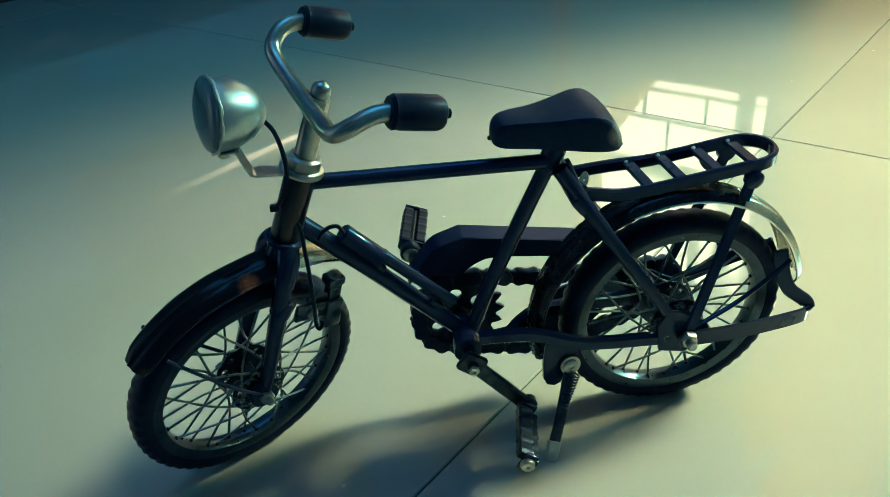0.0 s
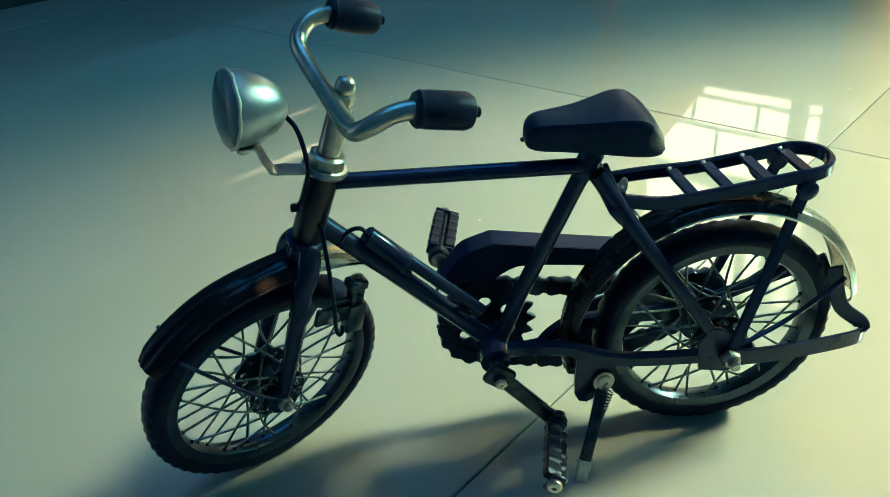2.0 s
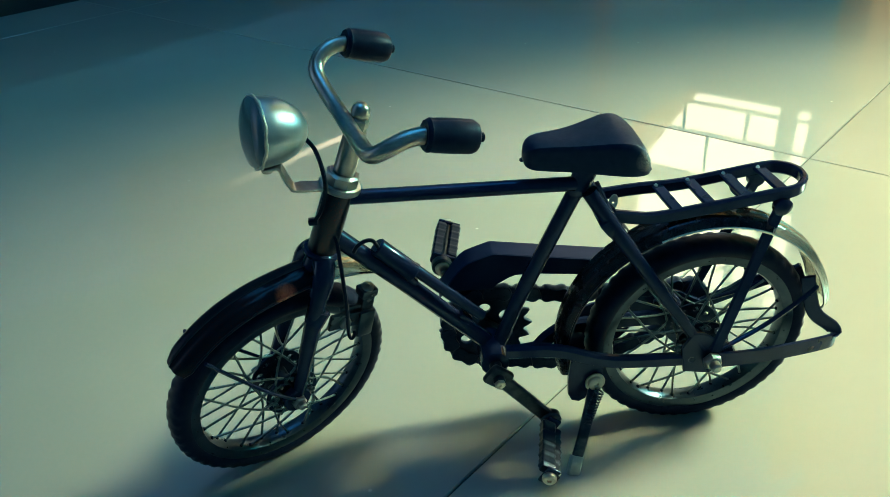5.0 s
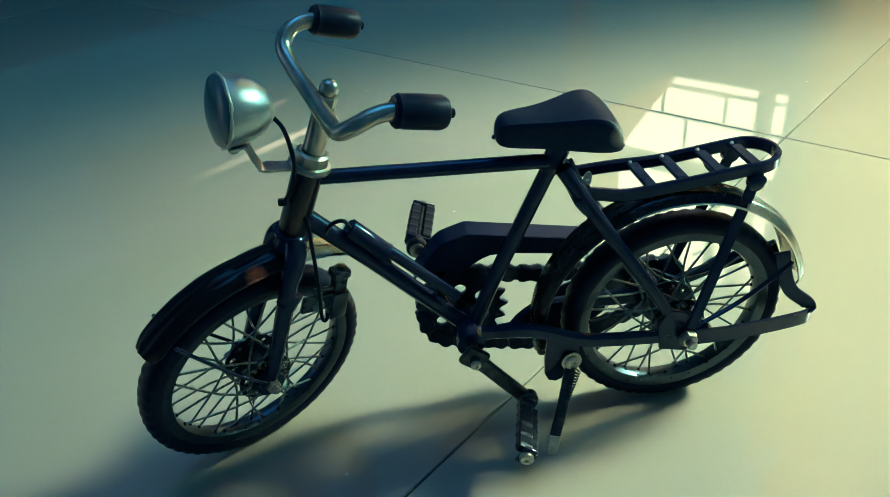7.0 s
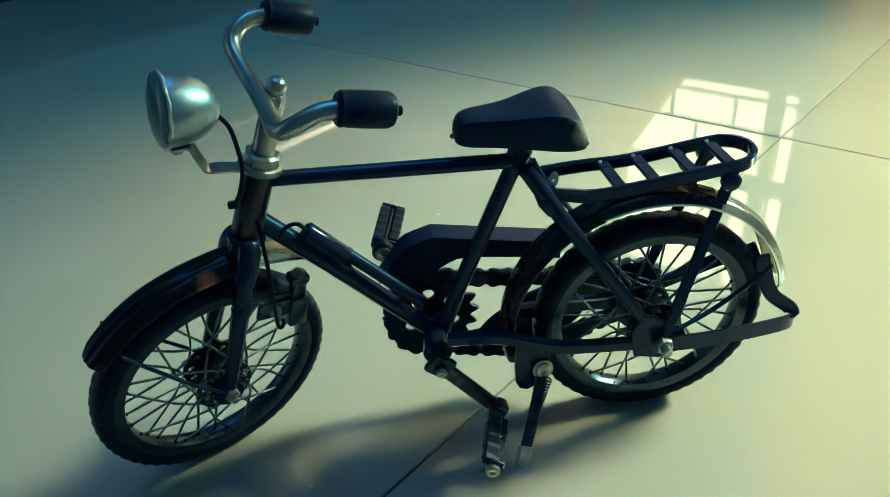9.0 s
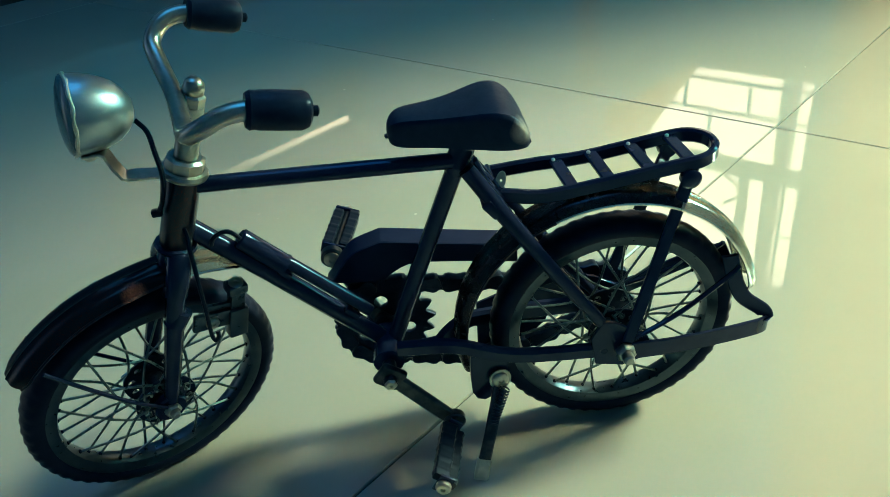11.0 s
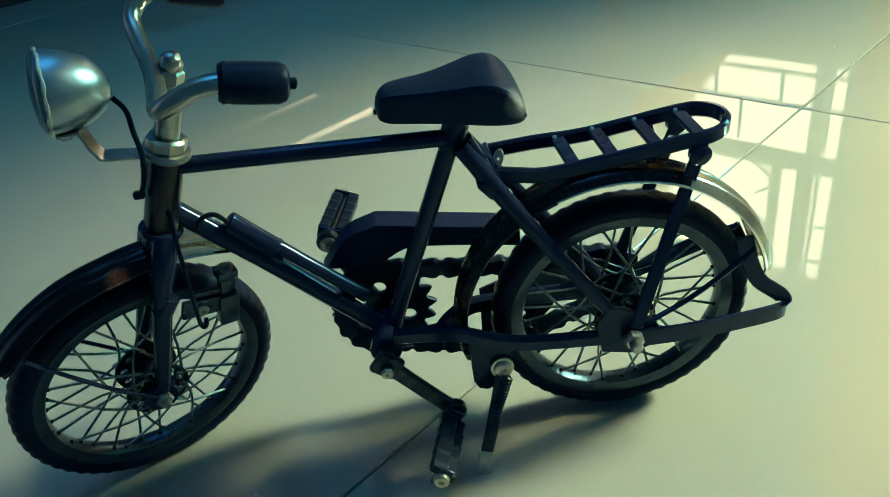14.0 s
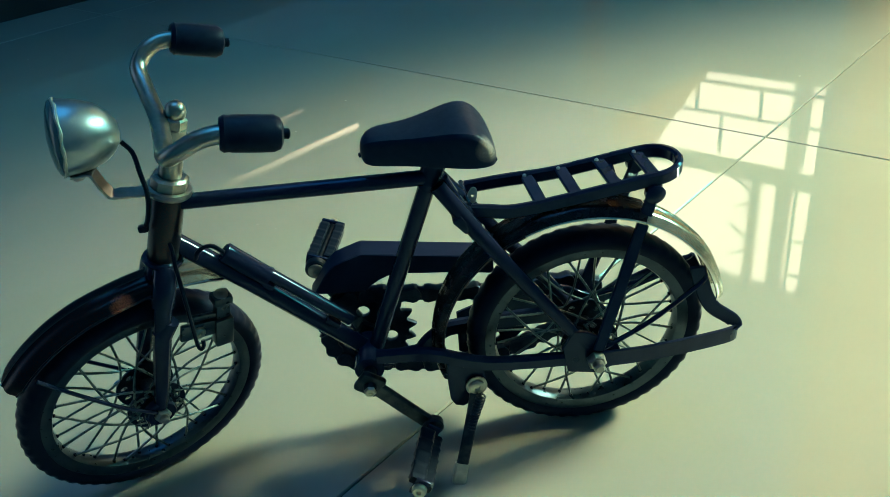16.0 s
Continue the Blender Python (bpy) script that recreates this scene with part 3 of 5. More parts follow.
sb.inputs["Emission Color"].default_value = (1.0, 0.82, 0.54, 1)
# the shuttered window in the left wall: dark boards over a glowing sheet for daylight
shutter = tagged(new("window_2"), "dark wooden shutter with bright gaps between its boards", "window", kind="structure")
shutter.matrix_world = ROOM


def shutter_board(a0, a1, z0, z1):
    bm = bmesh.new()
    block(bm, ((a1 - a0) * 1000, 22, (z1 - z0) * 1000), Matrix.Translation(Vector(((a0 + a1) / 2, LEFT + 0.02, (z0 + z1) / 2)) * 1000), 2)
    return part("board", bm, DARK_WOOD, shutter)


SLITS = ((0.334, 0.344, 0.36, 0.775), (0.356, 0.363, 0.83, 0.95), (0.417, 0.438, 0.44, 0.925), (0.446, 0.451, 0.68, 0.88), (0.505, 0.511, 0.62, 0.82))
last_z = SHUTTER[2]
for z0, z1, a0, a1 in SLITS:  # boards, with a slit of daylight between them
    shutter_board(SHUTTER[0], SHUTTER[1], last_z, z0)
    shutter_board(SHUTTER[0], a0, z0, z1)
    shutter_board(a1, SHUTTER[1], z0, z1)
    last_z = z1
shutter_board(SHUTTER[0], SHUTTER[1], last_z, 0.527)
shutter_board(SHUTTER[0], 0.56, 0.527, 0.546)
for k in range(11):  # a row of small carved openings
    shutter_board(0.573 + 0.0225 * k, 0.5825 + 0.0225 * k + 0.003 * math.sin(k * 2.0), 0.527, 0.546)
shutter_board(0.815, SHUTTER[1], 0.527, 0.546)
shutter_board(SHUTTER[0], SHUTTER[1], 0.546, SHUTTER[3])
# added glowing sheet inside the wall, just behind the boards
tagged(room_slab("backdrop", SHUTTER[0], SHUTTER[1], LEFT + 0.055, LEFT + 0.065, SHUTTER[2], SHUTTER[3], glow_sheet), "glowing sheet set close behind the shutter boards", "backdrop", kind="structure")
# dark skirting boards along the left wall
tagged(room_slab("baseboard", -0.69, STUB - 0.02, LEFT - 0.02, LEFT - 0.001, 0.0, 0.105, DARK_WOOD), "dark stained skirting board", "baseboard", kind="structure")
tagged(room_slab("baseboard", STUB - 0.02, STUB - 0.001, 0.668, LEFT - 0.021, 0.0, 0.105, DARK_WOOD), "dark stained skirting board", "baseboard", kind="structure")
# a paler low strip along part of the left wall
tagged(room_slab("trim", -0.3, 0.36, LEFT - 0.012, LEFT - 0.001, 0.108, 0.18, CEILING_PAINT), "pale strip above the skirting board", "trim", kind="structure")

# ---- the miniature bicycle ----
# Its own axes, in mm: x to the rear, y to its right side, z up. It leans to its left on the kickstand.
LEAN = 4.5
bike = tagged(new("miniature_bicycle"), "handmade black miniature bicycle leaning on its kickstand on the tile floor", "model bicycle")
bike.matrix_world = pose(0, 0.00384, -0.0023, LEAN, 0, 0)
STEER_AXIS = Vector((0.351, 0, 0.936)).normalized()
REAR, FRONT = Vector((0, 0, 49.6)), Vector((-173.0, 0, 48.2))


def turned(degrees):
    """The turn of the fork and bars about the steering axis."""
    p = FRONT * MM
    return Matrix.Translation(p) @ Matrix.Rotation(radians(degrees), 4, STEER_AXIS) @ Matrix.Translation(-p)


FORK, BAR_TURN = turned(32), turned(21)


def on_axis(z):
    """The point of the steering axis at a height."""
    return FRONT + STEER_AXIS * ((z - FRONT.z) / STEER_AXIS.z)


def bike_part(name, build, mat, label="", parent=None, place=None):
    bm = bmesh.new()
    build(bm)
    return part(name, bm, mat, parent or bike, label, place)


# -- wheels
rim_profile = [(42.0, -3.9), (41.0, -4.1), (38.4, -4.0), (36.6, -3.4), (35.9, -1.7), (35.7, 0), (35.9, 1.7), (36.6, 3.4), (38.4, 4.0), (41.0, 4.1), (42.0, 3.9), (40.4, 2.0), (39.8, 0), (40.4, -2.0)]
tyre_profile = [(40.6, -4.2), (41.4, -4.6), (42.6, -4.9), (44.1, -5.0), (45.6, -4.2), (46.5, -2.7), (46.9, -1.0), (46.9, 1.0), (46.5, 2.7), (45.6, 4.2), (44.1, 5.0), (42.6, 4.9), (41.4, 4.6), (40.6, 4.2), (41.0, 0)]
rim_profile = [(r, y + 1.6) for r, y in rim_profile]
tyre_profile = [(r, (y * 1.45 if y > 0 else y) + 1.6) for r, y in tyre_profile]


def tread(i, j):
    """Blocks on the tyre's shoulders and a zigzag along its middle."""
    if j in (4, 5, 8, 9):
        return 0.30 if (i // 2) % 2 == (j > 6) else -0.20
    return 0.38 * ((i // 2 + j) % 2) if j in (6, 7) else 0.0


def spoke_mesh(side, lean, wobble):
    """A bent wire from a hub flange to the rim, at angle 0, with a curled end at the hub."""
    hub_r, hub_y, rim_r = 9.2, side * 6.4, 36.0
    a = radians(lean)
    p0 = Vector((hub_r * math.cos(a), hub_y, hub_r * math.sin(a)))
    p1 = Vector((rim_r, side * 1.0 + 1.2, 0))
    mid = p0.lerp(p1, 0.42) + Vector((0, side * 0.5, wobble * 1.3))
    curl = p0 + Vector((-1.4 * math.cos(a), side * 1.0, -1.4 * math.sin(a)))
    bm = bmesh.new()
    tube(bm, smooth_path([curl - Vector((0, side * 1.6, 0)), curl, p0 + Vector((0, side * 0.5, 0)), mid, p1], 3), 0.50, 5)
    me = bpy.data.meshes.new("spoke")
    bmesh.ops.recalc_face_normals(bm, faces=bm.faces)
    bm.to_mesh(me)
    bm.free()
    return me


SPOKES = [spoke_mesh(s, l, w) for s, l, w in ((-1, 62, 1.6), (-1, -62, -1.1), (1, 62, -1.4), (1, -62, 1.7))]
bm = bmesh.new()
bmesh.ops.create_icosphere(bm, subdivisions=1, radius=0.85 * MM)
NIPPLE = bpy.data.meshes.new("nipple")
bm.to_mesh(NIPPLE)
bm.free()


def wheel(name, place, hub_y, spin):
    rim = bike_part(name, lambda b: ring(b, rim_profile, 80), ALLOY, "grey alloy rim", place=place)
    bike_part("tyre", lambda b: ring(b, tyre_profile, 208, tread), RUBBER, "black rubber tyre with knobbly tread", rim)
    bm = bmesh.new()
    lathe(bm, [(-hub_y, 1.6), (-7.6, 2.6), (-7.4, 3.4), (-4, 3.2), (4, 3.2), (7.4, 3.4), (7.6, 2.6), (hub_y, 1.6), (hub_y, 0)], (0, 0, 0), (0, 1, 0), 18)
    part("hub", bm, CHAIN_STEEL, rim, "steel hub")
    flange = holed_plate([(11 * math.cos(2 * math.pi * k / 36), 11 * math.sin(2 * math.pi * k / 36)) for k in range(36)], [(8.2 * math.cos(2 * math.pi * k / 9), 8.2 * math.sin(2 * math.pi * k / 9), 1.5) for k in range(9)], 1.0)
    for y in (-6.2, 6.2):
        place_mesh("flange", flange, CHAIN_STEEL, rim, "drilled dark steel hub flange", at(0, y, 0))
    for k in range(9):  # loose twisted spoke ends round the hub
        t0 = 40 * k + 7 * math.sin(k * 3.0)
        r0, y0, up = 7.0 + 1.6 * math.sin(k * 2.1), (-1 if k % 3 else 1) * (7.6 + 0.8 * (k % 2)), 0.9 + 0.5 * math.sin(k * 1.3)
        pts = [((r0 + 2.6 * u - 2.2 * math.sin(u * 5.2)) * math.cos(radians(t0 + 26 * u)), y0 * (1 + 0.10 * math.sin(u * 4.0)), (r0 + 2.6 * u - 2.2 * math.sin(u * 5.2)) * math.sin(radians(t0 + 26 * u)) + up * math.sin(u * 6)) for u in [q / 10 for q in range(11)]]
        bike_part("wire_end", lambda b: tube(b, pts, 0.45, 5), WIRE, "", rim)
    for k in range(36):
        me = SPOKES[k % 4]
        turn = Matrix.Rotation(radians(10 * k + spin + 1.6 * math.sin(k * 2.3)), 4, "Y")
        place_mesh("spoke", me, WIRE, rim, place=turn)
        place_mesh("nipple", NIPPLE, CABLE, rim, place=turn @ at(35.6, (-1 if k % 4 < 2 else 1) * 1.0 + 1.2, 0))
    return rim


wheel("front_wheel", FORK @ at(*FRONT), 12.0, 3)
wheel("rear_wheel", at(*REAR), 13.0, 8)


def fender(name, centre, radius, a0, a1, half, place=None, label="", sag=5.0, flare=0.0, mat=None, tips=(True, True), edge=None):
    """A curved guard over a wheel, from a0 to a1 (degrees from straight behind, over the top), with a rolled edge."""
    cx, cz = centre.x, centre.z

    def build(b):
        rows = []
        n = 44
        for i in range(n + 1):
            a = radians(a0 + (a1 - a0) * i / n)
            end = min(1.0, 0.72 + 0.28 * min(i if tips[0] else 3, n - i if tips[1] else 3) / 3)
            row = []
            for k in range(13):
                s = -1 + 2 * k / 12
                drop = sag * abs(s) ** 5
                r = radius + flare * max(0, (90 - a0 - (a1 - a0) * i / n) / 35) ** 1.4 - drop + (0.5 if abs(s) < 0.12 else 0)
                row.append(b.verts.new(MM * Vector((cx + r * math.cos(a), half * end * s * (1 - 0.08 * s * s), cz + r * math.sin(a)))))
            rows.append(row)
        for r0, r1 in zip(rows, rows[1:]):
            for k in range(12):
                b.faces.new((r0[k], r0[k + 1], r1[k + 1], r1[k]))
        bmesh.ops.solidify(b, geom=b.faces[:], thickness=0.8 * MM)

    ob = bike_part(name, build, mat or MAROON, label, place=place)
    for s in (-1, 1):
        pts = []
        for i in range(45):
            a = radians(a0 + (a1 - a0) * i / 44)
            end = min(1.0, 0.72 + 0.28 * min(i if tips[0] else 3, 44 - i if tips[1] else 3) / 3)
            r = radius + flare * max(0, (90 - math.degrees(a)) / 35) ** 1.4 - sag - 0.1
            pts.append((cx + r * math.cos(a), half * end * s * 0.92, cz + r * math.sin(a)))
        bike_part("rolled_edge", lambda b: tube(b, pts, 0.55, 6), edge or MAROON, "", ob)
    return ob


front_arc = (FRONT + Vector((1.0, 0, 2.0)), 55.8)
fender("front_fender", *front_arc, 74, 137, 7.6, FORK, "dark maroon flake-painted front mudguard", 3.2, flare=5.0, tips=(False, True))
# pale metal imitates the reflection on this end of the paint
fender("mudguard_tail", *front_arc, 41, 73.8, 7.6, FORK, "polished pale metal tail of the front mudguard", 3.2, flare=5.0, mat=SHEEN_METAL, tips=(True, False), edge=SHEEN_METAL)
# the bright line along the edge is built in as pale metal
fender("rear_fender", REAR + Vector((-3.2, 0, 3.6)), 57.3, 65, 112, 7.6, None, "dark maroon painted rear mudguard, its bright edge line put in as pale metal", 3.4, mat=MAROON_WORN, tips=(False, False), edge=SHEEN_METAL)
fender("rear_fender", REAR + Vector((-3.2, 0, 3.6)), 57.3, 112, 196, 7.6, None, "dark maroon painted rear mudguard", 3.4, mat=MAROON_WORN, tips=(False, True))
# the glossy rear end's reflection is given as a pale material
fender("mudguard_tail", REAR + Vector((-3.2, 0, 3.6)), 57.3, 8, 64.8, 7.6, None, "rear end of the rear mudguard, its reflection put in as pale metal", 3.4, mat=SHEEN_METAL, tips=(True, False), edge=SHEEN_METAL)

# -- fork
for s in (-1, 1):
    top, bot = on_axis(103) + Vector((-2.6 if s < 0 else 0, s * 8.0, 0)), FRONT + Vector((0, s * 9.6, 0))
    bike_part("fork_blade", lambda b: tube(b, smooth_path([top + Vector((2.6, -s * 5.5, 4.0)), top + Vector((1.0, -s * 1.0, 2.5)), top - STEER_AXIS * 6 + Vector((0, s * 0.7, 0)), top.lerp(bot, 0.5) + Vector((0, s * 0.6, 0)), bot + STEER_AXIS * 8, bot - STEER_AXIS * 1], 4), [3.3] * 12 + [3.2, 3.1, 3.0, 2.9, 2.8, 2.8, 2.8, 2.8, 2.8], 14), PAINT, place=FORK)
    bike_part("fork_end", lambda b: lathe(b, [(-2.0, 0), (-2.0, 5.4), (-1.4, 6.0), (1.4, 6.0), (2.0, 5.4), (2.0, 0)], FRONT + Vector((0, s * 9.8, 0)), (0, 1, 0), 20), PAINT, place=FORK)
    bike_part("axle_nut", lambda b: (screw_head(b, FRONT + Vector((0, s * 11.6, 0)), (0, s, 0), 3.2, 2.2, True), lathe(b, [(0, 1.7), (3.6, 1.7), (4.2, 1.2), (4.2, 0)], FRONT + Vector((0, s * 11.8, 0)), (0, s, 0), 12)), CHROME, "bright axle nut", place=FORK)
bike_part("fork_crown", lambda b: (tube(b, [on_axis(101.5), on_axis(109.5)], [6.0, 5.2], 18), tube(b, smooth_path([on_axis(98) + Vector((-2.6, -8.4, 0)), on_axis(103) + Vector((-2.2, -8.0, 0)), on_axis(107.5) + Vector((-1.0, -5.0, 0)), on_axis(108.6), on_axis(107.5) + Vector((0, 5.0, 0)), on_axis(103) + Vector((0, 8.4, 0)), on_axis(98) + Vector((0, 8.6, 0))], 4), 4.1, 14)), PAINT, place=FORK)
stay_a, stay_b = FRONT + Vector((-1, -12.0, 2)), FRONT + 53.0 * Vector((math.cos(radians(124)), 0, math.sin(radians(124)))) + Vector((0, -9.0, 0))
bike_part("fender_stay", lambda b: tube(b, smooth_path([stay_a, stay_a.lerp(stay_b, 0.35) + Vector((0, -1.5, -1.2)), stay_a.lerp(stay_b, 0.7) + Vector((0, -1.0, -0.8)), stay_b], 5), 0.75, 8), PAINT, "black wire mudguard stay", place=FORK)
bike_part("fender_stay", lambda b: tube(b, [stay_a * 1 + Vector((0, 24, 0)), stay_b + Vector((0, 18, 0))], 0.75, 8), PAINT, "black wire mudguard stay", place=FORK)

# -- front brake
brake = bike_part("brake_caliper", lambda b: (block(b, (14, 2.2, 7.0), Matrix.Translation((-149, -11.6, 82.6)) @ Matrix.Rotation(radians(-3), 4, "Y"), 0.6), block(b, (12, 1.8, 2.2), Matrix.Translation((-146, -10.6, 87.6)), 0.5)), ALLOY, "grey metal brake bracket", place=FORK @ at(-152, -11, 82) @ Matrix.Rotation(radians(22), 4, "Y") @ at(152, 11, -82))
bike_part("brake_block", lambda b: block(b, (7.2, 5.0, 13.0), Matrix.Translation((-139.2, -11.4, 80.2)) @ Matrix.Rotation(radians(-9), 4, "Y"), 0.9), ALLOY, "grey metal brake block", brake)
bike_part("brake_cap", lambda b: block(b, (7.2, 6.0, 3.8), Matrix.Translation((-141.3, -9.8, 94.3)) @ Matrix.Rotation(radians(-9), 4, "Y"), 0.9), ALLOY, "grey metal clamp", brake)
bike_part("brake_bolt", lambda b: screw_head(b, (-141.7, -10.0, 96.0), (-0.15, -0.2, 1), 2.6, 1.0), CHROME, "bright round bolt", brake)
bike_part("brake_post", lambda b: block(b, (5.4, 4.0, 12.0), Matrix.Translation((-140.4, -10.4, 88.6)) @ Matrix.Rotation(radians(-9), 4, "Y"), 0.6), ALLOY, "grey metal post", brake)
bike_part("brake_bolt", lambda b: screw_head(b, (-149.6, -12.6, 82.4), (0, -1, 0), 2.4, 1.6), CHROME, "bright round bolt", brake)
bike_part("brake_collar", lambda b: tube(b, [on_axis(82) + Vector((-1.4, -9.4, 0)), on_axis(88) + Vector((-1.8, -9.3, 0))], 3.8, 16), PAINT, "black collar", brake)

# -- frame
BB = Vector((-86.6, 0, 48.6))
HEAD_LOW, HEAD_TOP = on_axis(110.0), on_axis(135.5)
CLUSTER = Vector((-53.5, 0, 127.8))


def frame_tube(name, pts, r, label="", mat=None):
    return bike_part(name, lambda b: tube(b, pts, r, 18), mat or PAINT, label)


frame_tube("head_tube", [HEAD_LOW, HEAD_LOW + STEER_AXIS * 1, HEAD_TOP - STEER_AXIS * 1, HEAD_TOP], [5.0, 5.4, 5.4, 5.2], "dark maroon head tube", MAROON)
bike_part("head_ring", lambda b: ring(b, [(5.2, -1.2), (6.6, -0.9), (7.0, 0), (6.6, 0.9), (5.2, 1.2)], 28), PAINT, "", place=at(*HEAD_LOW) @ STEER_AXIS.to_track_quat("Y", "Z").to_matrix().to_4x4())
frame_tube("top_tube", [on_axis(131.2) + Vector((3, 0, 0)), CLUSTER + Vector((-1, 0, 0.2))], 2.7)
frame_tube("down_tube", [on_axis(114) + Vector((3.2, 2.4, 1.0)), on_axis(114).lerp(BB, 0.4) + Vector((1.0, 5.0, 2.4)), BB + Vector((-2, 7.2, 3.5))], 3.5)
frame_tube("seat_tube", [Vector((-52.3, 1.2, 131.5)), Vector((-67.2, 5.6, 92.1)), Vector((-75.8, 7.4, 70.0)), Vector((-83.5, 5.6, 50.5))], 3.1)
bike_part("seat_lug", lambda b: tube(b, [Vector((-51.6, 1, 133.5)), Vector((-52.2, 1, 132)), Vector((-55, 2, 124.5)), Vector((-55.6, 2.2, 123))], [3.6, 4.1, 4.1, 3.5], 18), PAINT)
frame_tube("bottom_bracket", [BB + Vector((0, -5, 0)), BB + Vector((0, -4.4, 0)), BB + Vector((0, 12.4, 0)), BB + Vector((0, 13, 0))], [5.0, 5.8, 5.8, 5.0])
for s in (-1, 1):
    frame_tube("seat_stay", [CLUSTER + Vector((1.5, s * 4.2, -1)), CLUSTER.lerp(REAR, 0.25) + Vector((0, s * 8.0, 0)), CLUSTER.lerp(REAR, 0.55) + Vector((0, s * 11.5, 0)), REAR + Vector((-3, s * 13.0, 4))], [3.0, 3.0, 2.7, 2.4])
    run = [BB + Vector((4, -7, 8.5)), Vector((-62, -9.0, 56.4)), Vector((-40, -11.5, 50.0)), REAR + Vector((-4, -13.2, -1.6))] if s < 0 else [Vector((-82.6, 8, 42)), Vector((-70, 9, 42.2)), Vector((-65.5, 9.6, 42.8)), Vector((-61.5, 10, 47.0)), Vector((-56, 10.5, 50.6)), Vector((-49, 11, 51.6)), Vector((-25, 12.2, 50.6)), REAR + Vector((-4, 13.2, -0.6))]
    bike_part("chain_stay", lambda b: strip(b, smooth_path(run, 4), 4.0, 6.2 if s < 0 else 7.2), PAINT)
    drop = holed_plate([(-12, 6), (-8, 13), (-3.5, 12), (2, 8.5), (8, 5), (10, 0), (7, -6), (0, -8.4), (-10, -6)], [(-7.5, -0.5, 1.5)], 2.0, 0.4)
    place_mesh("dropout", drop, PAINT, bike, place=at(REAR.x, s * 14.2, REAR.z))
    bike_part("axle_nut", lambda b: (screw_head(b, REAR + Vector((0, s * 16.6, 0)), (0, s, 0), 3.9, 3.0, True), lathe(b, [(0, 2.2), (5.2, 2.2), (6.0, 1.5), (6.0, 0)], REAR + Vector((0, s * 17, 0)), (0, s, 0), 14)), CHROME, "bright hexagonal axle nut")
bike_part("stay_bridge", lambda b: block(b, (7, 20, 4), Matrix.Translation((-45, 0, 113)) @ Matrix.Rotation(radians(52), 4, "Y"), 0.8), PAINT)
for y, z, x in ((-6.2, 117.5, -45.5), (-7.2, 109.5, -39.0), (6.2, 117.5, -45.5)):
    bike_part("stay_bolt", lambda b: screw_head(b, (x, y, z), (-0.4, -1 if y < 0 else 1, 0.3), 1.7, 1.4), CHROME, "small bright bolt")

# -- saddle
def saddle_shape(b):
    rows = []
    # x, half width, top height, shoulder height, bottom height
    prof = [(-75.8, 1.5, 143.4, 142.0, 138.6), (-74.6, 4.3, 146.0, 144.6, 138.2), (-72, 5.8, 147.4, 146.2, 137.6), (-66, 6.8, 147.4, 146.5, 137.3), (-60, 8.0, 147.4, 146.6, 137.0), (-54, 9.8, 148.2, 147.2, 136.7), (-48, 12.0, 149.4, 148.2, 136.5), (-42.5, 13.8, 150.2, 148.6, 136.3), (-38, 14.2, 149.2, 147.2, 136.0), (-34.5, 13.4, 145.6, 143.4, 135.9), (-32.6, 11.5, 141.2, 139.6, 135.8), (-31.6, 7.0, 138.0, 137.0, 135.6)]
    for x, w, t, sh, lo in prof:
        section = [(-w * 0.96, lo), (-w, (lo + sh) / 2), (-w, sh - 0.9), (-w * 0.93, sh + (t - sh) * 0.3), (-w * 0.5, sh + (t - sh) * 0.86), (0, t), (w * 0.5, sh + (t - sh) * 0.86), (w * 0.93, sh + (t - sh) * 0.3), (w, sh - 0.9), (w, (lo + sh) / 2), (w * 0.96, lo), (w * 0.45, lo + 2.0), (-w * 0.45, lo + 2.0)]
        rows.append([b.verts.new(MM * Vector((x, y, z))) for y, z in section])
    n = len(rows[0])
    for r0, r1 in zip(rows, rows[1:]):
        for k in range(n):
            b.faces.new((r0[k], r0[(k + 1) % n], r1[(k + 1) % n], r1[k]))
    b.faces.new(rows[0][::-1])
    b.faces.new(rows[-1])
    crease = b.edges.layers.float.new("crease_edge")  # the seams along the shoulders and the lower edge
    for r0, r1 in zip(rows, rows[1:]):
        for k, c in ((0, 0.6), (2, 0.85), (3, 0.6), (7, 0.6), (8, 0.85), (10, 0.6)):
            b.edges.get((r0[k], r1[k]))[crease] = c
    bmesh.ops.recalc_face_normals(b, faces=b.faces)


saddle = bike_part("saddle", saddle_shape, VINYL, "black vinyl saddle", place=Matrix.Translation((0, 0, 0)))
sub = saddle.modifiers.new("round", "SUBSURF")
sub.levels = sub.render_levels = 2
frame_tube("seat_post", [Vector((-54.5, 0, 126)), Vector((-50.5, 0, 138))], 3.3)
bike_part("saddle_rivet", lambda b: lathe(b, [(0, 0), (0, 0.9), (0.8, 0.8), (1.2, 0)], (-75.6, 0, 139.8), (-1, 0, -0.2), 10), VINYL, "", saddle)
bike_part("saddle_rivet", lambda b: lathe(b, [(0, 0), (0, 1.0), (0.9, 0.9), (1.4, 0)], (-33.2, -9.6, 136.9), (0.9, -0.4, -0.1), 10), VINYL, "", saddle)

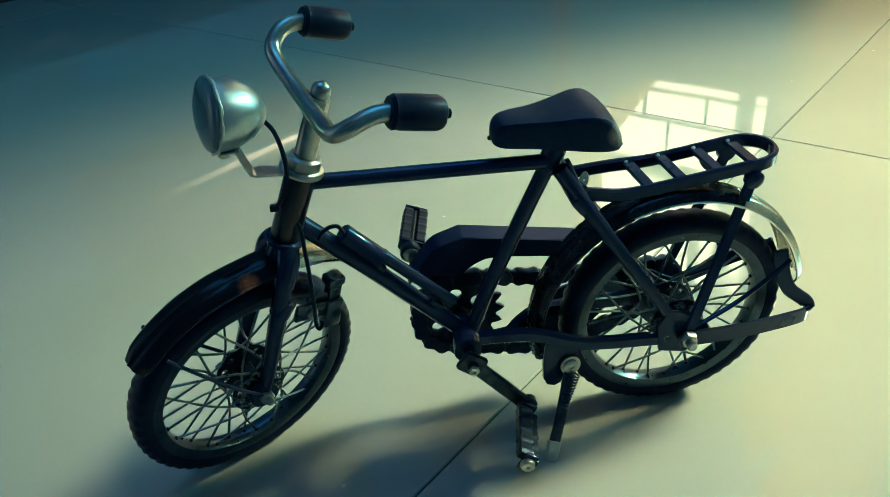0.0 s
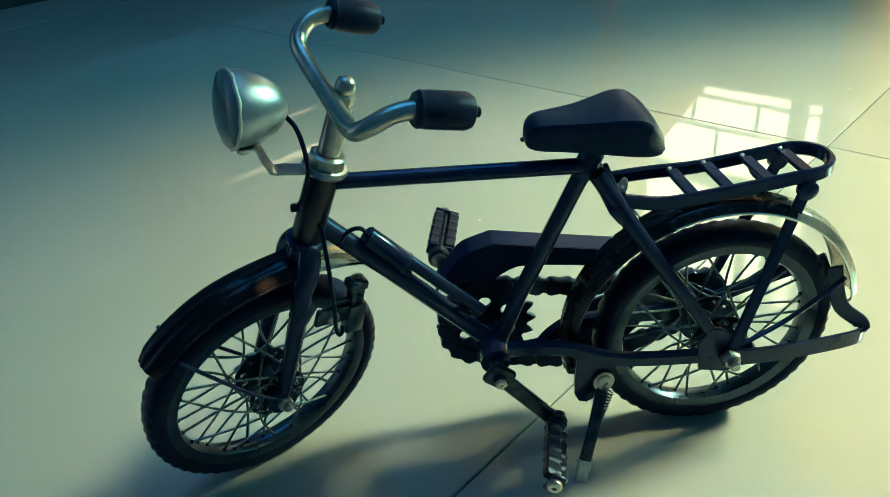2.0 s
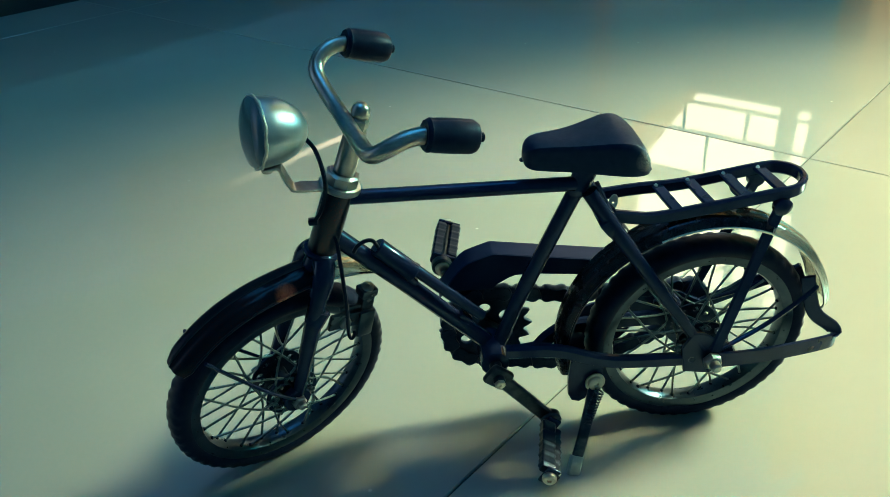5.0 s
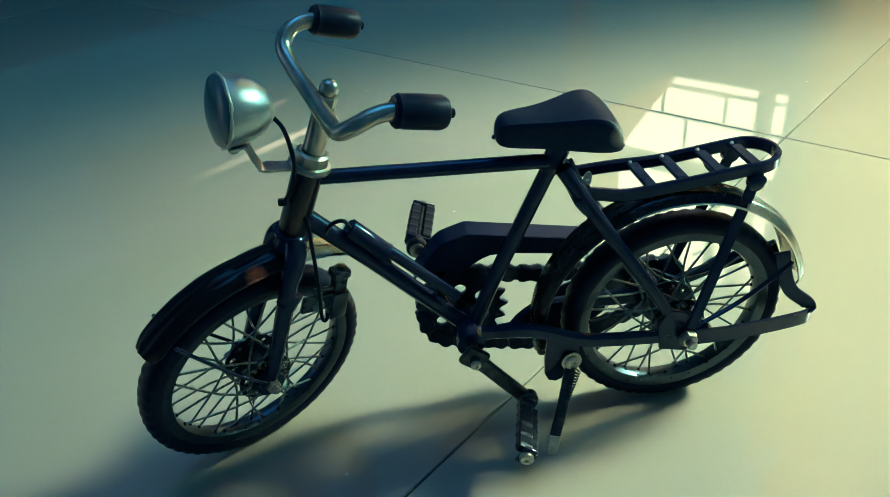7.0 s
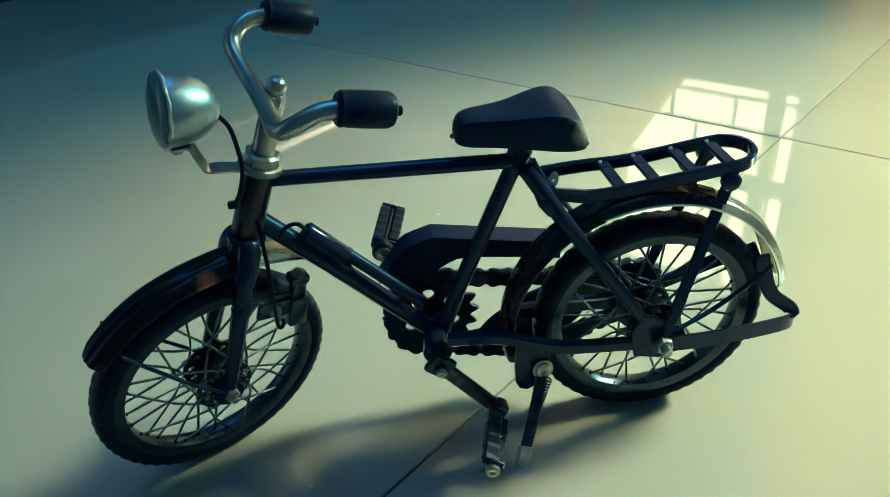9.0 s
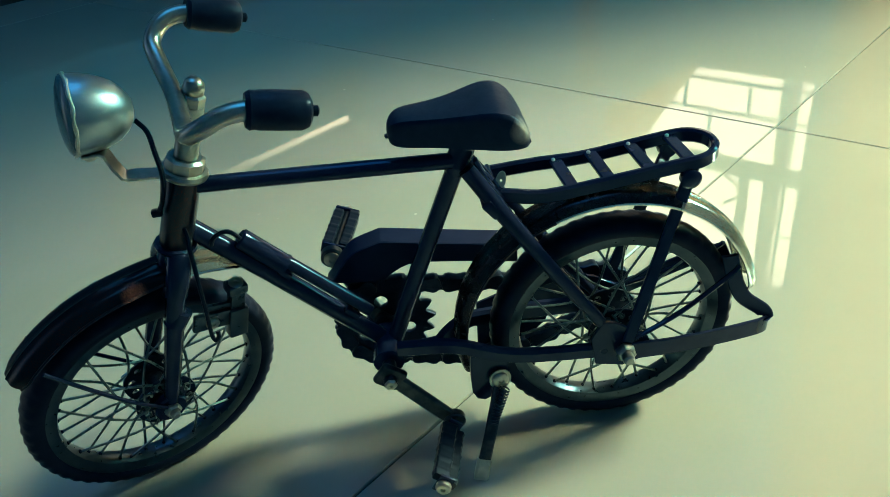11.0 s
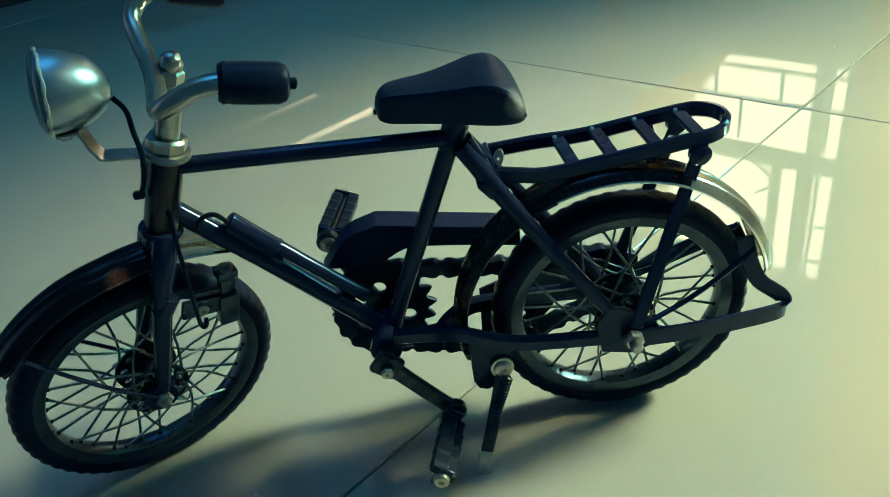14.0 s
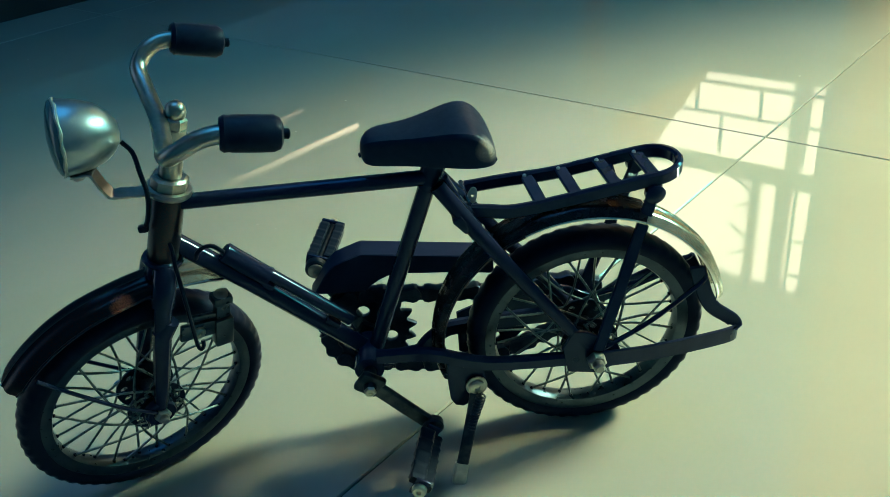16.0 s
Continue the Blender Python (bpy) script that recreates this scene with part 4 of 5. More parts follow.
# -- stem and handlebar
bike_part("headset_nut", lambda b: (lathe(b, [(0, 4.5), (0, 7.2), (1.0, 7.6), (2.2, 7.2), (2.4, 6.0)], HEAD_TOP, STEER_AXIS, 24), lathe(b, [(0, 4), (0, 6.1), (3.6, 6.1), (4.4, 5.2), (4.4, 4)], HEAD_TOP + STEER_AXIS * 2.2, STEER_AXIS, 8)), CHROME, "bright headset nut and washer", place=BAR_TURN)
bike_part("stem", lambda b: tube(b, [HEAD_TOP + STEER_AXIS * 2, HEAD_TOP + STEER_AXIS * 24.0], 3.7, 20), CHROME, "silver stem tube", place=BAR_TURN)
stem_top = HEAD_TOP + STEER_AXIS * 25.5
bike_part("stem_clamp", lambda b: (lathe(b, [(-2.5, 0), (-2.5, 3.7), (1.5, 3.9), (2.2, 3.2), (2.2, 0)], stem_top, STEER_AXIS, 6), lathe(b, [(1.8, 0), (1.8, 2.6), (2.4, 3.1), (4.0, 3.3), (5.8, 2.9), (6.9, 1.8), (7.3, 0)], stem_top, STEER_AXIS, 20)), CHROME, "silver stem bolt with a domed head", place=BAR_TURN)
BAR = [(-118, 36.6, 170.6), (-131.5, 32.0, 175.2), (-139.5, 28.0, 175.4), (-144.0, 23.0, 171.0), (-142.0, 16.0, 166.2), (-136.2, 1.0, 161.6), (-131.5, -16.0, 160.6), (-128.2, -28.0, 161.4), (-123.5, -31.6, 164.0), (-116.5, -30.6, 166.6), (-109.0, -29.0, 166.4), (-96.5, -26.4, 163.4)]
bike_part("handlebar", lambda b: tube(b, smooth_path(BAR, 5), 2.75, 16), CHROME, "dull silver swept handlebar")
for g0, g1 in ((BAR[-2], BAR[-1]), (BAR[1], BAR[0])):
    g0, g1 = Vector(g0), Vector(g1)
    gd = (g1 - g0).normalized()
    grip = bike_part("grip", lambda b: lathe(b, [(-2.5, 2.6), (-2.5, 4.6), (-1.3, 5.4), (0.0, 5.2), (1.0, 5.4), (6, 5.5), (12.5, 5.4), (14.2, 4.6), (15.0, 3.0), (15.0, 0)], g0, gd, 12), GRIP, "black rubber grip")
    bike_part("grip_plug", lambda b: lathe(b, [(14.8, 1.6), (16.6, 1.6), (17.0, 1.1), (17.0, 0)], g0, gd, 10), CABLE, "", grip)

# -- head lamp
LAMP_C, lamp_axis = Vector((-164.7, -7.4, 162.4)), Vector((-0.91, -0.40, 0.19)).normalized()
lamp_u = lamp_axis.cross(Vector((0, 0, 1))).normalized()
lamp_v = lamp_u.cross(lamp_axis)
lamp = bike_part("head_lamp", lambda b: lathe(b, [(0.0, 11.5), (-1.0, 11.7), (-4.5, 11.4), (-9, 10.5), (-13, 8.6), (-15.6, 6.3), (-17.4, 3.6), (-18.0, 0)], LAMP_C, lamp_axis, 36), LAMP_SHELL, "round brushed silver head lamp")
bike_part("lamp_ring", lambda b: tube(b, [LAMP_C + lamp_axis * (0.18 * math.sin(a * 9) - 0.6) + 11.75 * (lamp_u * math.cos(a) + lamp_v * math.sin(a)) for a in [2 * math.pi * k / 48 for k in range(48)]], [0.55 + 0.16 * math.sin(k * 1.9) for k in range(48)], 8, closed=True), FOOT_METAL, "uneven bright lamp ring", lamp)
bike_part("lens", lambda b: lathe(b, [(2.8, 0), (2.5, 4.5), (1.9, 8.3), (0.9, 11.0), (0.2, 11.6), (-0.6, 11.5), (0.4, 8.3), (1.2, 4.5), (1.6, 0)], LAMP_C, lamp_axis, 32), LENS, "frosted clear lamp glass", lamp)
bike_part("reflector", lambda b: lathe(b, [(-0.8, 11.0), (-5, 9.3), (-9, 6), (-11, 0)], LAMP_C, lamp_axis, 28), LAMP_SHELL, "", lamp)
foot = Vector((-160.6, -8.6, 150.6))
bike_part("lamp_bracket", lambda b: strip(b, [foot + Vector((-3.5, -1.0, 0.2)), foot + Vector((1.2, 0.2, 0.0)), foot + Vector((2.6, 0.6, -0.9)), Vector((-156.6, -8.4, 145.5)), Vector((-155.2, -8.0, 142.0)), Vector((-154.2, -7.6, 141.2)), Vector((-151.6, -6.8, 140.8)), HEAD_TOP + Vector((-6, -2, 2.2)), HEAD_TOP + Vector((2, 0, 1.4))], 1.0, 6.0, up=(0, 1, 0)), CHROME, "bent silver strip bracket")
bike_part("lamp_bolt", lambda b: screw_head(b, foot + Vector((-1.5, -0.6, -0.4)), (0, -0.2, -1), 1.8, 1.6), CHROME, "small bright bolt", lamp)
lamp_back = LAMP_C - lamp_axis * 17.2 + Vector((0, 0, -3.5))
bike_part("lamp_cable", lambda b: tube(b, smooth_path([lamp_back, lamp_back + Vector((2.6, -0.6, -4)), Vector((-144.6, -6.6, 147)), Vector((-144.4, -7.4, 139.5)), Vector((-147.0, -6.6, 131)), Vector((-149.6, -5.0, 126.4)), Vector((-150.4, -4.4, 125.4))], 6), 0.8, 8), CABLE, "thin black lamp cable")
bike_part("cable_clip", lambda b: block(b, (3.4, 2.6, 2.4), Matrix.Translation((-150.6, -4.6, 125.6)), 0.6), CABLE)

# -- chain drive
CHAIN_Y = 20.5  # the plane of the chain
bike_part("chainring_spindle", lambda b: tube(b, [BB + Vector((0, -16, 0)), BB + Vector((0, 25, 0))], 2.6, 14), STEEL)
TEETH = 18
outline = []
for k in range(TEETH * 6):
    r = 18.0 + 1.7 * math.cos(2 * math.pi * k / 6) + 0.3 * math.cos(4 * math.pi * k / 6)
    outline.append((r * math.cos(2 * math.pi * k / (TEETH * 6)), r * math.sin(2 * math.pi * k / (TEETH * 6))))
place_mesh("chainring", holed_plate(outline, [(10.2 * math.cos(2 * math.pi * k / 6 - 0.46), 10.2 * math.sin(2 * math.pi * k / 6 - 0.46), 3.0) for k in range(6)], 2.0, 0.3), CHAIN_STEEL, bike, "dark steel toothed chainring with round holes", at(BB.x, CHAIN_Y, BB.z))
outline = []
for k in range(13 * 4):
    r = (11.4, 11.4, 9.2, 9.2)[k % 4]
    outline.append((r * math.cos(2 * math.pi * k / 52), r * math.sin(2 * math.pi * k / 52)))
place_mesh("rear_sprocket", holed_plate(outline, [(5.4 * math.cos(2 * math.pi * k / 5), 5.4 * math.sin(2 * math.pi * k / 5), 1.4) for k in range(5)], 2.0, 0.3), CHAIN_STEEL, bike, "dark steel rear sprocket", at(REAR.x, CHAIN_Y, REAR.z))

# the chain follows the tangents of both toothed wheels
R1, R2 = 18.6, 10.6
span = REAR - BB
tilt = math.asin((R1 - R2) / span.length)
loop_pts = []
for k in range(33):
    a = math.pi / 2 - tilt + (math.pi + 2 * tilt) * k / 32
    r = R1 - 2.0 * math.exp(-(((a - math.pi) / 0.6) ** 2))  # the worn chain sits deeper at the front
    loop_pts.append(Vector((BB.x + r * math.cos(a), 0, BB.z + r * math.sin(a))))
rear_arc = []
for k in range(25):
    a = -math.pi / 2 + tilt + (math.pi - 2 * tilt) * k / 24
    rear_arc.append(Vector((REAR.x + R2 * math.cos(a), 0, REAR.z + R2 * math.sin(a))))
slack = [loop_pts[32].lerp(rear_arc[0], k / 12) + Vector((0, 0, -10.5 * math.sin(math.pi * k / 12) ** 1.1)) for k in range(1, 12)]
loop_pts = loop_pts + slack + rear_arc + [rear_arc[-1].lerp(loop_pts[0], k / 12) + Vector((0, 0, -2.4 * math.sin(math.pi * k / 12))) for k in range(1, 12)] + [loop_pts[0]]
lengths = [(q - p).length for p, q in zip(loop_pts, loop_pts[1:])]
total = sum(lengths)
LINKS = 2 * round(total / 12.8)


def along_chain(s):
    s = s % total
    for p, q, d in zip(loop_pts, loop_pts[1:], lengths):
        if s <= d:
            return p.lerp(q, s / d)
        s -= d
    return loop_pts[-1].copy()


link_outline = []
for k in range(24):
    a = 2 * math.pi * k / 24
    x = 3.2 * (1 if math.cos(a) > 0 else -1) * min(1, abs(math.cos(a)) * 3) + 2.6 * math.cos(a)
    z = 3.4 * math.sin(a) * (1.0 - 0.30 * math.exp(-((x / 1.7) ** 2)))
    link_outline.append((x, z))
LINK = holed_plate(link_outline, [], 4.2, 0.4)
THIN_LINK = holed_plate(link_outline, [], 2.6, 0.3)
chain_root = bike_part("chain", lambda b: tube(b, [*loop_pts[:-1]], 1.1, 5, closed=True), CHAIN_STEEL, "oiled dark steel roller chain", place=at(0, CHAIN_Y, 0))
for k in range(LINKS):
    p, q = along_chain(total * k / LINKS), along_chain(total * (k + 1) / LINKS)
    m = Matrix.Translation((p + q) / 2 * MM) @ Matrix.Rotation(-math.atan2(q.z - p.z, q.x - p.x), 4, "Y")
    place_mesh("chain_link", LINK if k % 2 else THIN_LINK, CHAIN_STEEL, chain_root, place=m)

# chain guard: a bent sheet over the upper run
guard_top = [Vector((x, 0, z)) for x, z in ((-106.0, 69.9), (-105.4, 71.6), (-103.2, 74.2), (-99.6, 79.6), (-96.6, 83.4), (-94.2, 85.4), (-91.0, 86.6), (-84.0, 88.8), (-83.2, 88.8), (-70, 86.3), (-57, 83.9), (-45, 81.7), (-33, 79.5))]


def guard_shape(b):
    strip(b, [p + Vector((0, 21.7, -0.4)) for p in guard_top], 9.6, 0.9)


guard = bike_part("chain_guard", guard_shape, GUARD_PAINT, "black sheet-metal chain guard")
side_outline = [(p.x, p.z - 0.2) for p in guard_top] + [(-33, 71.8), (-42.2, 73.5), (-50.8, 75.0), (-68.3, 77.5), (-74.5, 77.4), (-77.8, 76.2), (-81.9, 73.8), (-84.0, 71.8), (-93.8, 72.0), (-103.3, 73.2)]
for y in (17.0, 26.4):
    place_mesh("guard_side", holed_plate(side_outline, [], 0.8, 0.15), GUARD_PAINT, guard, "", at(0, y, 0))
place_mesh("guard_bracket", holed_plate([(-49, 47), (-38, 51), (-16, 55), (-4, 51), (-5, 43), (-17, 43.5), (-21, 33), (-29, 25), (-44, 21), (-49.6, 26)], [(-33.5, 31.8, 2.3), (-26.4, 39.8, 1.9)], 1.2, 0.2), PAINT, bike, "black bracket with round holes", at(0, 25.2, 0))

# -- cranks and pedals
for s, off in ((-1, Vector((21.5, 0, -24.0))), (1, Vector((-17.0, 0, 27.7)))):
    y0, y1 = s * 12.0 + (6 if s > 0 else 0), s * 15.0 + (15 if s > 0 else 0)
    c0, c1 = BB + Vector((0, y0, 0)), BB + off + Vector((0, y1, 0))
    d = (c1 - c0).normalized()
    crank = bike_part("crank", lambda b: strip(b, [c0 - d * 3.5, c0 + d * 0.5, c1 - d * 1, c1 + d * 2.6], 2.6, 6.2, up=(d.z, 0, -d.x)), STEEL, "grey steel crank arm")
    bike_part("crank_boss", lambda b: block(b, (10.5, 3.6, 9.5), Matrix.Translation(c0) @ Matrix.Rotation(radians(38), 4, "Y"), 1.6), STEEL, "", crank)
    bike_part("crank_bolt", lambda b: screw_head(b, c0 + Vector((0, s * 3.4, 0)), (0, s, 0), 2.4, 1.8, True), CHROME, "bright crank bolt", crank)
    bike_part("crank_eye", lambda b: lathe(b, [(-2.0, 0), (-2.0, 3.8), (-1.4, 4.4), (1.4, 4.4), (2.0, 3.8), (2.0, 0)], c1, (0, 1, 0), 18), STEEL, "", crank)
    axle_out = c1 + Vector((-8.0 if s < 0 else 6.8, s * 33, 1.2 if s < 0 else -0.2))
    pa = (axle_out - c1).normalized()
    pedal = bike_part("pedal", lambda b: tube(b, [c1, c1 + pa * 32], 1.7, 12), STEEL, "black rubber block pedal")
    turn = Matrix.Rotation(radians(62 if s < 0 else 18), 4, "Y")
    for u in (-1, 1):
        mid = c1 + pa * 17.5 + turn.to_3x3() @ Vector((u * (2.4 if s < 0 else 3.2), 0, 0))

        def tread_block(b):
            face = pa.to_track_quat("Y", "Z").to_matrix() @ turn.to_3x3()
            rows = []
            for k in range(28):
                grow = (0.12 * math.sin(k * 1.1) + (0.18 if k % 3 == 1 else -0.02)) * (1.0 if s < 0 else 0.7)
                w, h = (1.9 if s < 0 else 2.1) + grow, 2.9 + grow
                shape = [(w, h - 0.6), (w - 0.6, h), (-w + 0.6, h), (-w, h - 0.6), (-w, -h + 0.6), (-w + 0.6, -h), (w - 0.6, -h), (w, -h + 0.6)]
                rows.append([b.verts.new(MM * (mid + face @ Vector((x, -12.4 + 24.8 * k / 27, z)))) for x, z in shape])
            for r0, r1 in zip(rows, rows[1:]):
                for k in range(8):
                    b.faces.new((r0[k], r0[(k + 1) % 8], r1[(k + 1) % 8], r1[k]))
            b.faces.new(rows[0][::-1])
            b.faces.new(rows[-1])

        bike_part("pedal_block", tread_block, CABLE, "ribbed black rubber block", pedal)
    for e in (4.4, 31.0):
        bike_part("pedal_cap", lambda b: block(b, (8.6 if s < 0 else 10.0, 1.2, 5.6), Matrix.Translation(c1 + pa * e) @ pa.to_track_quat("Y", "Z").to_matrix().to_4x4() @ turn, 0.4), PAINT, "", pedal)
    if s > 0:
        bike_part("crank_bolt", lambda b: screw_head(b, c1 + Vector((0, -1.8, 0)), (0, -1, 0), 3.2, 1.4), CHROME, "bright crank bolt", crank)
        bike_part("pedal_plate", lambda b: block(b, (2.4, 24, 1.6), Matrix.Translation(c1 + pa * 17.5) @ pa.to_track_quat("Y", "Z").to_matrix().to_4x4() @ turn, 0.4), STEEL, "grey metal middle plate", pedal)
    bike_part("pedal_bolt", lambda b: screw_head(b, c1 + pa * 31.6, pa, 2.8, 2.2), CHROME, "bright pedal screw", pedal)

# -- kickstand
k0, k1 = Vector((-46.0, -10.5, 38.3)), Vector((-57.8, -28.5, 5.2))
stand = bike_part("kickstand", lambda b: strip(b, smooth_path([k0 + Vector((0.5, 0, 2)), k0 + Vector((-1.0, -2.2, -4)), k0.lerp(k1, 0.5) + Vector((0.3, -0.6, 0)), k1.lerp(k0, 0.12)], 4), 1.8, 4.7, up=(1, 0, 0)), STEEL, "grey steel kickstand")
bike_part("stand_foot", lambda b: strip(b, [k1.lerp(k0, 0.19), k1.lerp(k0, 0.16), k1.lerp(k0, 0.04), k1 + Vector((0, 0, -0.6))], 2.8, 5.6, up=(1, 0, 0)), FOOT_METAL, "bright flattened foot", stand)
bike_part("stand_bolt", lambda b: (screw_head(b, k0 + Vector((0, -0.8, 0.6)), (0.1, -1, 0.1), 3.2, 1.6), lathe(b, [(0, 0), (0, 4.3), (0.8, 4.3), (0.8, 0)], k0 + Vector((0, -0.4, 0.6)), (0.1, -1, 0.1), 18)), CHROME, "bright stand bolt and washer", stand)
s0, s1 = k0 + Vector((1.6, -3.0, -2.0)), Vector((-50.6, -18.5, 23.5))
sd = (s1 - s0)
su = sd.normalized().orthogonal()
sv = sd.normalized().cross(su)
bike_part("spring", lambda b: tube(b, [s0 + sd * (k / 96) + 1.35 * (su * math.cos(k * 2 * math.pi / 8) + sv * math.sin(k * 2 * math.pi / 8)) for k in range(97)], 0.36, 5), STEEL, "small coiled steel spring", stand)
bike_part("stand_hook", lambda b: tube(b, smooth_path([s1, s1 + Vector((-1.2, -1.2, -2)), s1 + Vector((-2.4, -2.6, -4.5))], 4), 0.5, 6), WIRE, "", stand)
place_mesh("stand_mount", holed_plate([(-56, 50), (-56.5, 40), (-56.2, 32), (-54.6, 28.6), (-51.8, 27.6), (-49.4, 28.8), (-47.6, 33), (-44, 36), (-42.6, 40), (-43, 50)], [], 2.4, 0.4), PAINT, stand, "", at(0, -8.6, 0))

# -- pump clipped on the down tube
pump_d = (BB - on_axis(114)).normalized()
pump_n = Vector((-pump_d.z, 0, pump_d.x))
pump_n = pump_n if pump_n.z > 0 else -pump_n
p0 = on_axis(114) + pump_d * 15.5 + pump_n * 6.3 + Vector((3.2, 3.4, 0.2))
pump = bike_part("pump", lambda b: lathe(b, [(0, 0), (0, 3.2), (0.6, 3.8), (17.6, 3.8), (18.0, 4.1), (18.8, 4.1), (19.2, 2.4), (19.2, 0)], p0, pump_d, 18), PAINT, "glossy black tube of a tyre pump")
bike_part("pump_rod", lambda b: tube(b, [p0 + pump_d * 18 + pump_n * 1.5, p0 + pump_d * 55 + pump_n * 2.0], 2.4, 14), PAINT, "", pump)
for e in (20, 50):
    bike_part("pump_clip", lambda b: block(b, (2.4, 4.4, 6.0), Matrix.Translation(p0 + pump_d * e - pump_n * 2.4) @ Matrix.Rotation(math.atan2(pump_d.x, pump_d.z), 4, "Y"), 0.6), PAINT, "", pump)
bike_part("pump_hose", lambda b: tube(b, smooth_path([p0 + pump_d * 1.5 + Vector((0, -1, 0.5)), Vector((-130.6, -2.6, 113.6)), Vector((-133.5, -3.0, 114.2)), Vector((-136.4, -3.4, 112.6)), Vector((-138.0, -2.6, 109.6))], 5), 0.8, 8), CABLE, "short black pump hose", pump)
bike_part("brake_cable", lambda b: tube(b, smooth_path([Vector((-144.6, -3.5, 119)), Vector((-143.3, -6.6, 116.4)), Vector((-143.0, -9.6, 112)), Vector((-142.6, -12.4, 102.6)), Vector((-142.6, -14.4, 91.7)), Vector((-143.1, -14.8, 82)), Vector((-142.4, -14.8, 79.4)), Vector((-141.2, -14.6, 80.6)), Vector((-141.0, -14.0, 82.6))], 5), 0.75, 8), CABLE, "thin black brake cable")

# -- rear carrier
RC = 7.5  # its middle lies to the right


def rack_z(x):
    return 114.6 + 0.095 * x


HW = 10.0
rail = [Vector((-41.6, RC - HW + 0.4, 114.0)), Vector((-36, RC - HW + 0.2, 113.0)), Vector((-26, RC - HW, 111.5)), Vector((-8, RC - HW, rack_z(-8) - 0.8)), Vector((18, RC - HW, rack_z(18)))]
bend_pts = [Vector((24.6 + 10.2 * math.sin(a), RC - HW * math.cos(a), rack_z(24.6 + 10.2 * math.sin(a)))) for a in [math.pi * k / 12 for k in range(13)]]
mirror_rail = [Vector((p.x, 2 * RC - p.y, p.z)) for p in rail[::-1]]
rack = bike_part("rear_carrier", lambda b: strip(b, smooth_path([*rail, *bend_pts, *mirror_rail[:2], Vector((-26, RC + HW, rack_z(-26) + 0.6)), Vector((-41.5, RC + HW - 0.3, rack_z(-41.5) + 1.4))], 4), 2.6, 5.2), PAINT, "black flat-bar rear carrier")
for x in (-17.6, -5.0, 9.2, 23.0):
    bike_part("carrier_rung", lambda b: strip(b, [(x + 0.8, RC - HW, rack_z(x) + 0.6), (x - 0.8, RC + HW, rack_z(x) + 0.6)], 4.8, 1.6), PAINT, "", rack)
    bike_part("weld_bead", lambda b: lathe(b, [(0, 0), (0, 0.8), (0.6, 0.7), (0.9, 0)], (x - 1.6, RC + HW - 1.6, rack_z(x) + 1.4), (0, -0.6, 0.8), 8), CHROME, "bright weld bead", rack)
bike_part("carrier_crossbar", lambda b: strip(b, [(-42.6, RC + HW, rack_z(-42) + 2.4), (-42.4, RC, 113.6), (-41.6, RC - HW, 115.2)], 1.8, 4.4), PAINT, "", rack)
slot_plate = [(1.5 * math.sin(t), 3.0 * math.cos(t)) for t in [2 * math.pi * k / 20 for k in range(20)]]
place_mesh("slotted_plate", holed_plate(slot_plate, [(0, 0, 0.6)], 1.0, 0.2), FOOT_METAL, rack, "small bright slotted plate", at(-39.9, 4.0, 116.0) @ Matrix.Rotation(radians(-24), 4, "X") @ Matrix.Rotation(radians(18), 4, "Y"))
bike_part("carrier_strut", lambda b: strip(b, [CLUSTER + Vector((4.5, -3.6, 1.5)), Vector((-44.4, -3.4, 119.0)), Vector((-40.6, RC - HW + 0.4, 113.4))], 1.6, 3.0, up=(0, 1, 0)), PAINT, "", rack)
bike_part("carrier_clamp", lambda b: strip(b, smooth_path([(12, RC + HW - 1, rack_z(12) - 2), (12.5, RC + 4, rack_z(12) - 5), (15, RC - 3, rack_z(12) - 4), (20, RC - 7, rack_z(20) - 1)], 4), 4.0, 2.0), PAINT, "", rack)
for s in (-1, 1):
    top, bot = Vector((23.2, RC + s * (HW + 0.5), rack_z(23.2) - 4.9)), REAR + Vector((1.0, s * 16.2, 4))
    bike_part("carrier_leg", lambda b: strip(b, [top + Vector((0.6, 0, 3)), top, top.lerp(bot, 0.5), bot], 1.8, 4.6, up=(1, 0, 0)), PAINT, "", rack)
    bike_part("carrier_bolt", lambda b: lathe(b, [(-1.4, 0), (-1.4, 3.4), (1.4, 3.6), (2.2, 2.4), (2.4, 0)], top + Vector((0, s * 0.6, 0)), (0, s, 0), 16), PAINT, "black round bolt head", rack)

# -- rear mudguard stays: flat strips from the axle, joined behind the wheel, and a wire
stay_path = [REAR + Vector((2, -16.8, -0.5)), REAR + Vector((22, -15.0, -2.2)), REAR + Vector((45, -10.5, -4.6)), Vector((58.5, -6.2, 43.2)), Vector((60.6, -2.0, 43.4))]
bike_part("stay_strip", lambda b: strip(b, smooth_path(stay_path, 5), 1.3, 7.8), PAINT, "black flat strip mudguard stay")
bike_part("stay_loop", lambda b: strip(b, smooth_path([Vector((42.4, -2.2, 75.5)), Vector((43.9, -2.6, 69.5)), Vector((46.6, -3.0, 61.4)), Vector((50.0, -3.4, 55.4)), Vector((54.4, -4.0, 51.6)), Vector((57.4, -4.6, 49.2)), Vector((58.9, -5.2, 46.6)), Vector((58.6, -5.6, 43.6))], 4), 1.4, 6.0), PAINT, "black twisted strip behind the mudguard")
